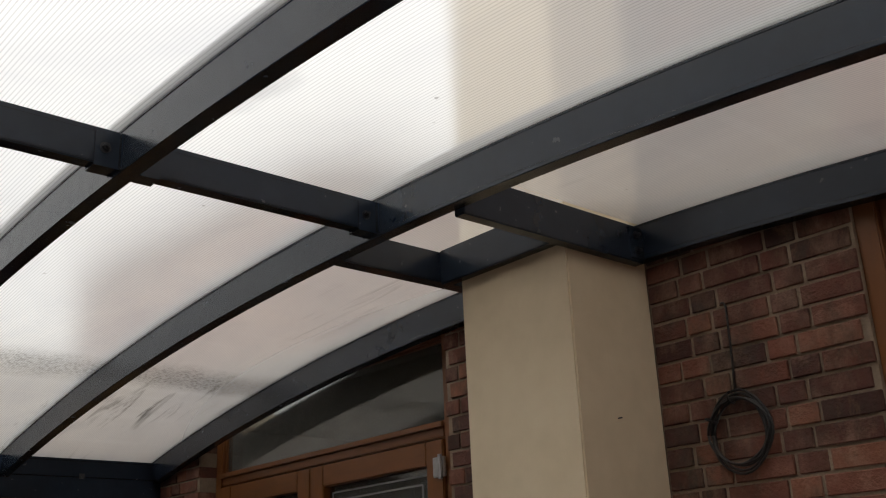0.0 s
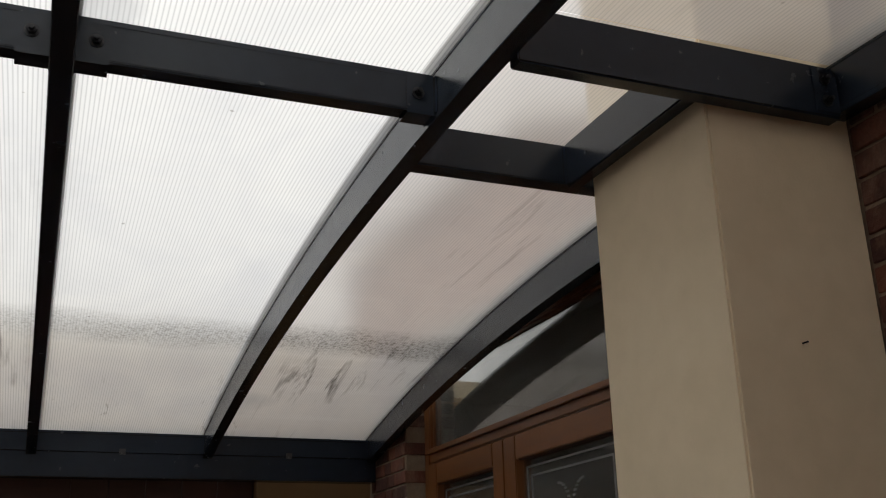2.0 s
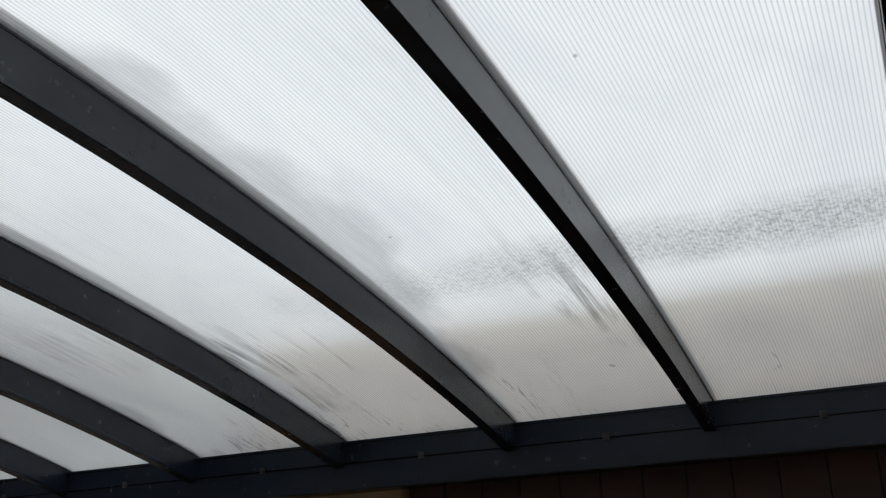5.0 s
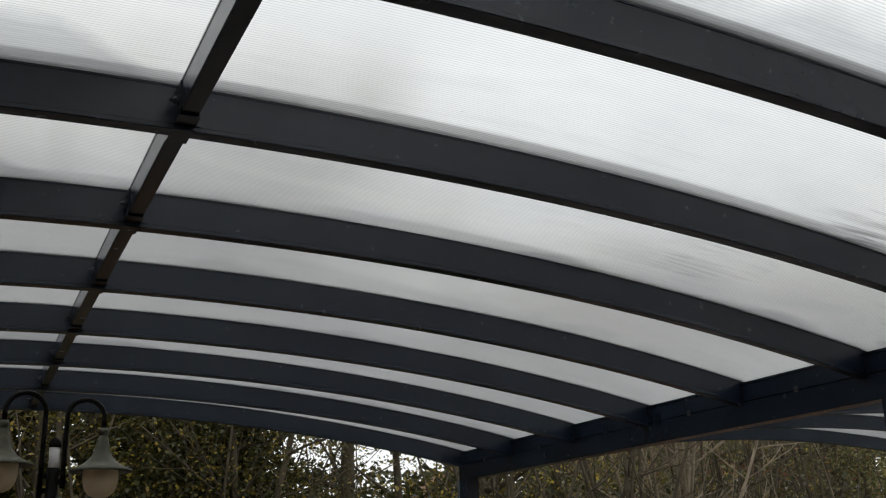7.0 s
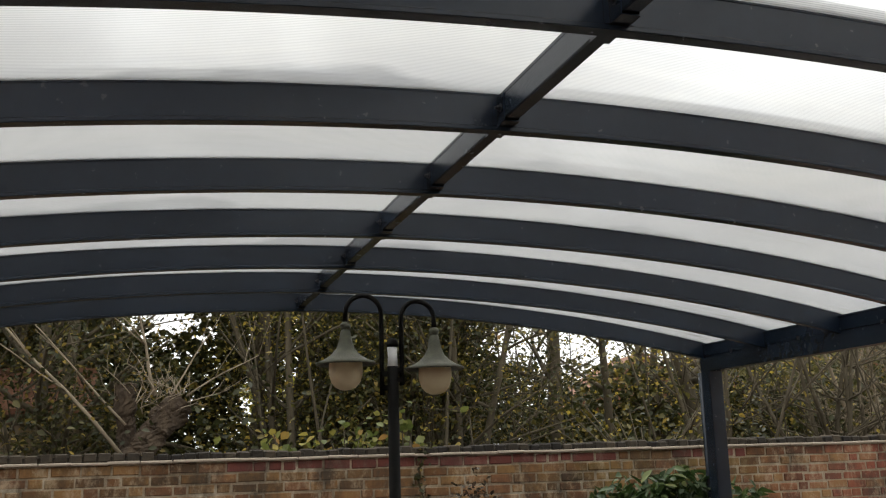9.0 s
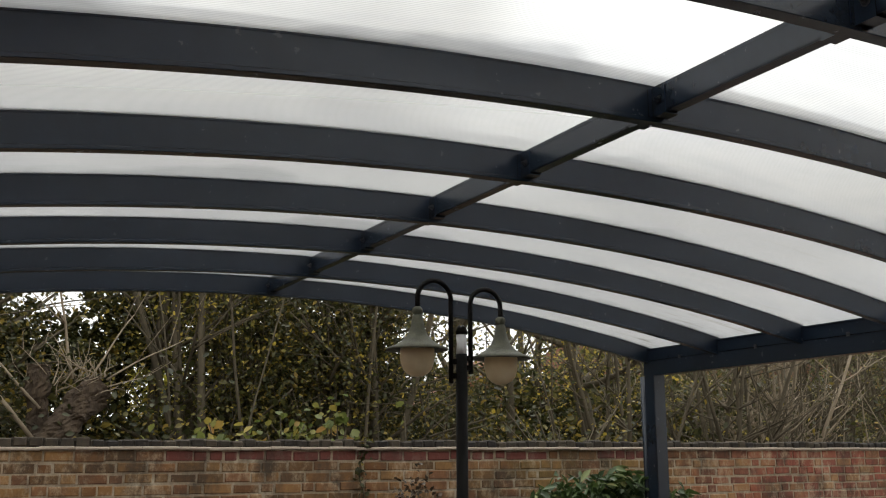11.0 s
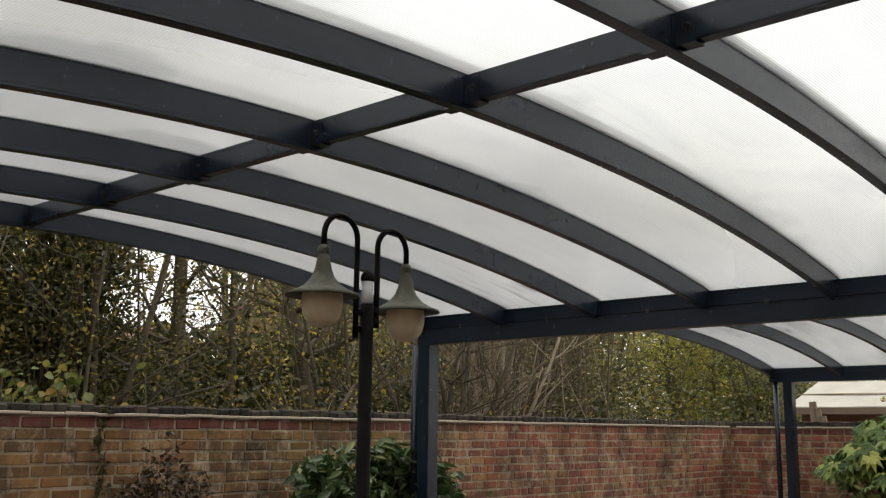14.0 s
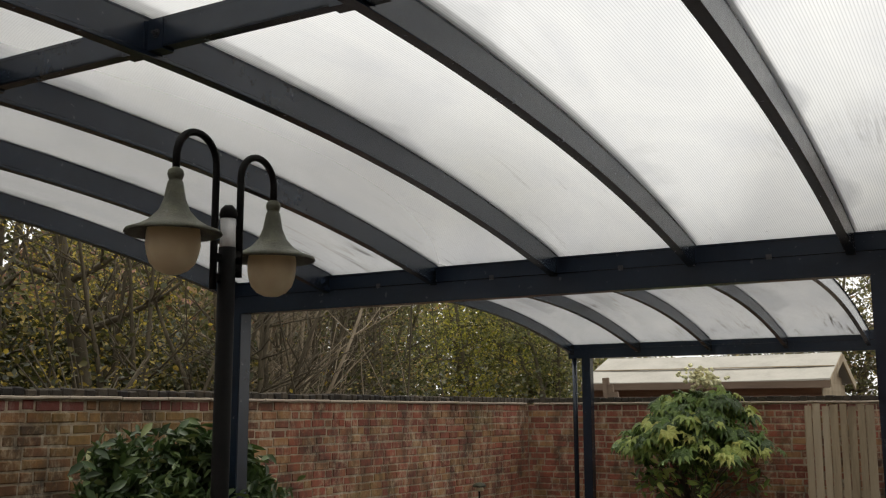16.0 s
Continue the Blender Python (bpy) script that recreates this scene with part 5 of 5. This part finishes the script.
    for k in range(22):
        a = rng.uniform(0, 6.28)
        base = Vector((-0.95 + rng.uniform(-0.35, 0.28), 11.9 + rng.uniform(-0.15, 0.15), 2.15 + rng.uniform(-0.12, 0.15)))
        grow(rng, base, (math.cos(a) * 0.9, math.sin(a) * 0.4, rng.uniform(0.2, 1.1)), rng.uniform(0.2, 0.5), rng.uniform(0.004, 0.008), 1, V, F, tips, 5, 0.5, 0.5, (1, 3))
    # the long pale limbs: foot, way, length and thickness
    for p, d, l, r in (((-1.25, 11.9, 1.60), (-0.93, 0, 1.22), 2.2, 0.022), ((-1.24, 11.9, 1.92), (-0.75, 0, 0.92), 1.5, 0.014), ((-0.97, 11.9, 2.20), (-0.19, 0, 0.78), 1.3, 0.018),
                       ((-0.83, 11.9, 2.16), (0.22, 0, 0.54), 0.8, 0.012), ((-0.66, 11.9, 2.20), (0.78, 0, 0.55), 0.85, 0.011), ((-0.70, 11.9, 2.12), (0.7, 0, 0.2), 0.5, 0.008)):
        grow(rng, p, d, l, r, 1, V, F, tips, 6, 0.45, 0.20, (2, 3), 0.0)
    under(st, mesh_object("bare_crown", V, F, BARK_PALE, True, label="pale bare shoots"))


def build_trees():
    spec = [
        # x, y, height, radius, leaves, count, size, stems
        (-5.5, 14.0, 8.5, 0.16, LEAF_DARK, 5200, 0.11, 2), (-4.4, 13.0, 7.0, 0.08, LEAF_DARK, 4000, 0.09, 3), (-2.4, 14.8, 7.5, 0.09, LEAF_DARK, 4500, 0.09, 3), (-3.6, 15.5, 9.0, 0.15, LEAF_OLIVE, 4200, 0.11, 1), (-2.3, 13.2, 7.0, 0.10, LEAF_DARK, 4200, 0.10, 2),
        (0.4, 15.0, 8.0, 0.11, LEAF_OLIVE, 3000, 0.10, 2), (0.8, 13.3, 7.5, 0.06, LEAF_OLIVE, 2600, 0.09, 3), (1.9, 13.4, 7.0, 0.07, LEAF_OLIVE, 2600, 0.09, 3),
        (2.6, 12.6, 7.5, 0.055, LEAF_DARK, 3200, 0.09, 3), (2.9, 15.2, 8.0, 0.10, LEAF_DARK, 2600, 0.10, 2), (4.35, 14.0, 9.0, 0.15, LEAF_OLIVE, 3000, 0.09, 1),
        (5.0, 13.9, 8.5, 0.08, LEAF_YELLOW, 2600, 0.08, 1), (5.9, 12.9, 6.5, 0.045, LEAF_YELLOW, 1800, 0.08, 4), (6.72, 14.0, 9.0, 0.16, LEAF_OLIVE, 2600, 0.09, 1),
        (7.5, 12.2, 6.0, 0.045, LEAF_OLIVE, 900, 0.08, 8), (8.5, 12.5, 6.5, 0.042, LEAF_OLIVE, 800, 0.08, 9), (9.6, 12.9, 6.0, 0.040, LEAF_OLIVE, 1100, 0.08, 8),
        (10.6, 13.2, 6.0, 0.045, LEAF_OLIVE, 700, 0.08, 7), (13.0, 14.2, 6.5, 0.07, LEAF_FAR, 2600, 0.09, 4), (13.6, 15.0, 7.0, 0.09, LEAF_FAR, 4200, 0.10, 3),
        (15.6, 15.6, 7.0, 0.09, LEAF_HOLLY, 3600, 0.11, 3), (18.4, 14.6, 7.0, 0.10, LEAF_LIME, 6000, 0.12, 3), (17.8, 12.7, 5.2, 0.09, LEAF_HOLLY, 5200, 0.11, 3),
        (20.5, 9.0, 5.5, 0.10, LEAF_DARK, 4500, 0.12, 3), (20.5, 5.5, 5.5, 0.10, LEAF_OLIVE, 4500, 0.12, 3),
        (7.2, 17.2, 8.0, 0.12, LEAF_OLIVE, 3400, 0.12, 2), (9.2, 17.0, 7.0, 0.10, LEAF_OLIVE, 4200, 0.12, 2), (18.4, 6.6, 6.5, 0.10, LEAF_FAR, 4200, 0.13, 3),
    ]
    words = {LEAF_HOLLY.name: "mid-green bushy tree beyond the return wall", LEAF_DARK.name: "dark evergreen tree behind the old garden wall", LEAF_OLIVE.name: "thin tree with olive autumn leaves behind the wall", LEAF_LIME.name: "lime yellow autumn tree beyond the return wall", LEAF_FAR.name: "hazy olive autumn tree beyond the wall", LEAF_YELLOW.name: "slender tree with yellow autumn leaves behind the wall"}
    for k, (x, y, h, r, lm, n, ls, stems) in enumerate(spec):
        copse = 7 < x < 12.5 and y < 16
        slender = 3.9 < x < 7
        many = 4.6 if x < 4 else 1.1 if y > 16.5 else 0.34 if copse else 1.15 if slender else 2.6
        tree((x, y), h * (0.84 if x < 4 else 0.62), r, 100 + k, lm, int(n * many), ls * (0.54 if x < 4 else 0.52 if slender else 0.62), words[lm.name], (random.Random(k).uniform(-0.08, 0.08), 0),
             BARK_PALE if copse and k % 3 == 0 else BARK, stems, 3, 0.34, 0.42 if slender else 0.22, gaps=0.02 if slender else -0.12, fan=0.26 if copse else 0.22)
    # low undergrowth and the far wood
    nr = np.random.default_rng(77)
    n = 26000
    C = np.stack([nr.uniform(-8, 20, n), nr.uniform(11.5, 17, n), np.abs(nr.normal(size=n)) * 0.75 + 0.9], axis=1)
    keep = np.array([noise.noise((c[0] * 0.55, c[1] * 0.55, 2.0)) > -0.18 for c in C])
    ug = leaves("undergrowth", C[keep], nr.uniform(0.05, 0.11, keep.sum()), LEAF_DARK, 78, aspect=0.6)
    tagged(ug, "dark tangled undergrowth behind the garden wall", "undergrowth", kind="stuff")
    n = 48000
    C = np.stack([nr.uniform(-3.3, 4.7, n), nr.uniform(15.5, 18.0, n), nr.uniform(0.8, 5.6, n)], axis=1)
    keep = np.array([noise.noise((c[0] * 0.8, c[1] * 0.2, c[2] * 0.8 + 9.0)) > -0.34 - 0.1 * (c[0] < 2.5) for c in C])
    ragged = np.array([noise.noise((c[0] * 2.6, c[1] * 0.5, c[2] * 2.6)) for c in C])
    for gx, gz, gw, gh in ((-0.55, 3.75, 0.75, 0.65), (1.15, 2.75, 0.30, 0.50)):
        keep &= ((C[:, 0] - gx) / gw) ** 2 + ((C[:, 2] - gz) / gh) ** 2 > 0.55 + 1.6 * ragged
    keep &= C[:, 0] < 4.2 + ragged
    low = np.stack([nr.uniform(3.6, 15.0, 26000), nr.uniform(16.6, 18.4, 26000), 0.8 + nr.beta(1.2, 1.6, 26000) * 2.3], axis=1)
    C = np.concatenate([C[keep], low])
    th = leaves("evergreen_thicket", C, nr.uniform(0.09, 0.17, len(C)), LEAF_DARK, 80, aspect=0.6)
    tagged(th, "dense dark evergreen thicket behind the thin trees", "thicket", kind="stuff")
    n = 130000
    X = nr.uniform(-22, 48, n)
    C = np.stack([X, 22 + nr.normal(size=n) * 1.6, nr.uniform(0.3, 6.2, n)], axis=1)
    keep = np.array([noise.noise((c[0] * 0.35, c[2] * 0.4, 5.0)) > (0.10 + 0.12 * (c[2] - 2.4) if c[0] < 12 else -0.5 + 0.14 * (c[2] - 3.6)) for c in C])
    keep &= ~((C[:, 0] > 7.5) & (C[:, 0] < 9.4) & (C[:, 2] > 2.3))
    keep &= ~((C[:, 0] > 17.0) & (C[:, 0] < 21.2) & (C[:, 2] > 2.1) & (C[:, 2] < 3.9))
    fw = leaves("far_wood", C[keep], nr.uniform(0.11, 0.22, keep.sum()), LEAF_FAR, 79, aspect=0.7)
    tagged(fw, "distant autumn wood seen between the trunks", "wood", kind="stuff")
    rng = random.Random(3)
    V, F, tips = [], [], []
    for k in range(34):
        x, y = rng.uniform(-7, 13), rng.uniform(11.3, 14)
        grow(rng, (x, y, 0.6), (rng.uniform(-0.3, 0.3), rng.uniform(-0.2, 0.2), 1), rng.uniform(2.5, 5.0), rng.uniform(0.012, 0.03), 1, V, F, tips, 5, 0.4, 0.18, (1, 3))
    sap = mesh_object("saplings", V, F, BARK, True)
    tagged(sap, "thin bare saplings crowded behind the wall", "saplings", kind="stuff")
    V, F = [], []
    for k in range(13):
        x, y = rng.uniform(7.0, 11.5), rng.uniform(11.6, 13.0)
        grow(rng, (x, y, 1.0), (rng.uniform(-0.2, 0.9), rng.uniform(-0.2, 0.2), 1), rng.uniform(1.4, 2.6), rng.uniform(0.008, 0.018), 1, V, F, tips, 5, 0.4, 0.25, (1, 3))
    sap = mesh_object("bare_shoots", V, F, BARK_PALE, True)
    tagged(sap, "pale leaning bare shoots behind the wall", "shoots", kind="stuff")


def far_house(at, size, label, windows, turn=0.0):
    h = empty("far_house", (0, 0, 0), label, "house", "houses beyond the trees")
    w, d, e, r = size
    bm = box(-w / 2, w / 2, -d / 2, d / 2, 0, e)
    under(h, part("wall", bm, FAR_BRICK))
    verts = [(-w / 2 - 0.3, -d / 2 - 0.3, e), (w / 2 + 0.3, -d / 2 - 0.3, e), (w / 2 + 0.3, d / 2 + 0.3, e), (-w / 2 - 0.3, d / 2 + 0.3, e), (-w / 2 - 0.3, 0, r), (w / 2 + 0.3, 0, r)]
    under(h, mesh_object("roof", verts, [(0, 1, 5, 4), (2, 3, 4, 5), (0, 4, 3), (1, 2, 5), (3, 2, 1, 0)], ROOF_TILE))
    for cx in windows:
        win = under(h, part("window", box(cx - 0.58, cx + 0.58, -d / 2 - 0.05, -d / 2 + 0.05, 2.65, 3.57, 0.01), WHITE_PAINT))
        for q in (-1, 1):
            p = part("pane", box(cx + q * 0.275 - 0.215, cx + q * 0.275 + 0.215, -d / 2 - 0.06, -d / 2 - 0.052, 2.74, 3.48), GLASS)
            p.parent = win
    h.matrix_world = pose(at[0], at[1], 0, 0, 0, turn)
    return h


shack = empty("garden_shack", (-3.2, 14.6, 0), "weathered board shack with a low pitched roof", "shed")
for j in range(16):
    under(shack, part("board", box(-4.6, -1.75, 13.9, 13.93, j * 0.135, j * 0.135 + 0.125, 0.004), PALE_WOOD))
under(shack, part("side_wall", box(-1.8, -1.75, 13.93, 15.3, 0, 2.16), PALE_WOOD))
under(shack, mesh_object("roof", [(-4.8, 13.7, 2.13), (-1.6, 13.7, 2.13), (-1.6, 15.4, 2.75), (-4.8, 15.4, 2.75), (-4.8, 13.7, 2.19), (-1.6, 13.7, 2.19), (-1.6, 15.4, 2.81), (-4.8, 15.4, 2.81)],
                         [(0, 1, 2, 3), (4, 5, 6, 7), (0, 1, 5, 4), (1, 2, 6, 5), (2, 3, 7, 6), (3, 0, 4, 7)], ROOF_TILE))
far_house((21.0, 27.5), (8.4, 7, 4.3, 6.6), "red brick house with white windows behind trees", (-3.3, -1.1, 1.1, 3.3))
far_house((15.6, 34.0), (4.5, 5, 3.0, 4.8), "distant house with an orange tiled roof", (), 80)
build_plants()
build_trees()
build_brickwork()
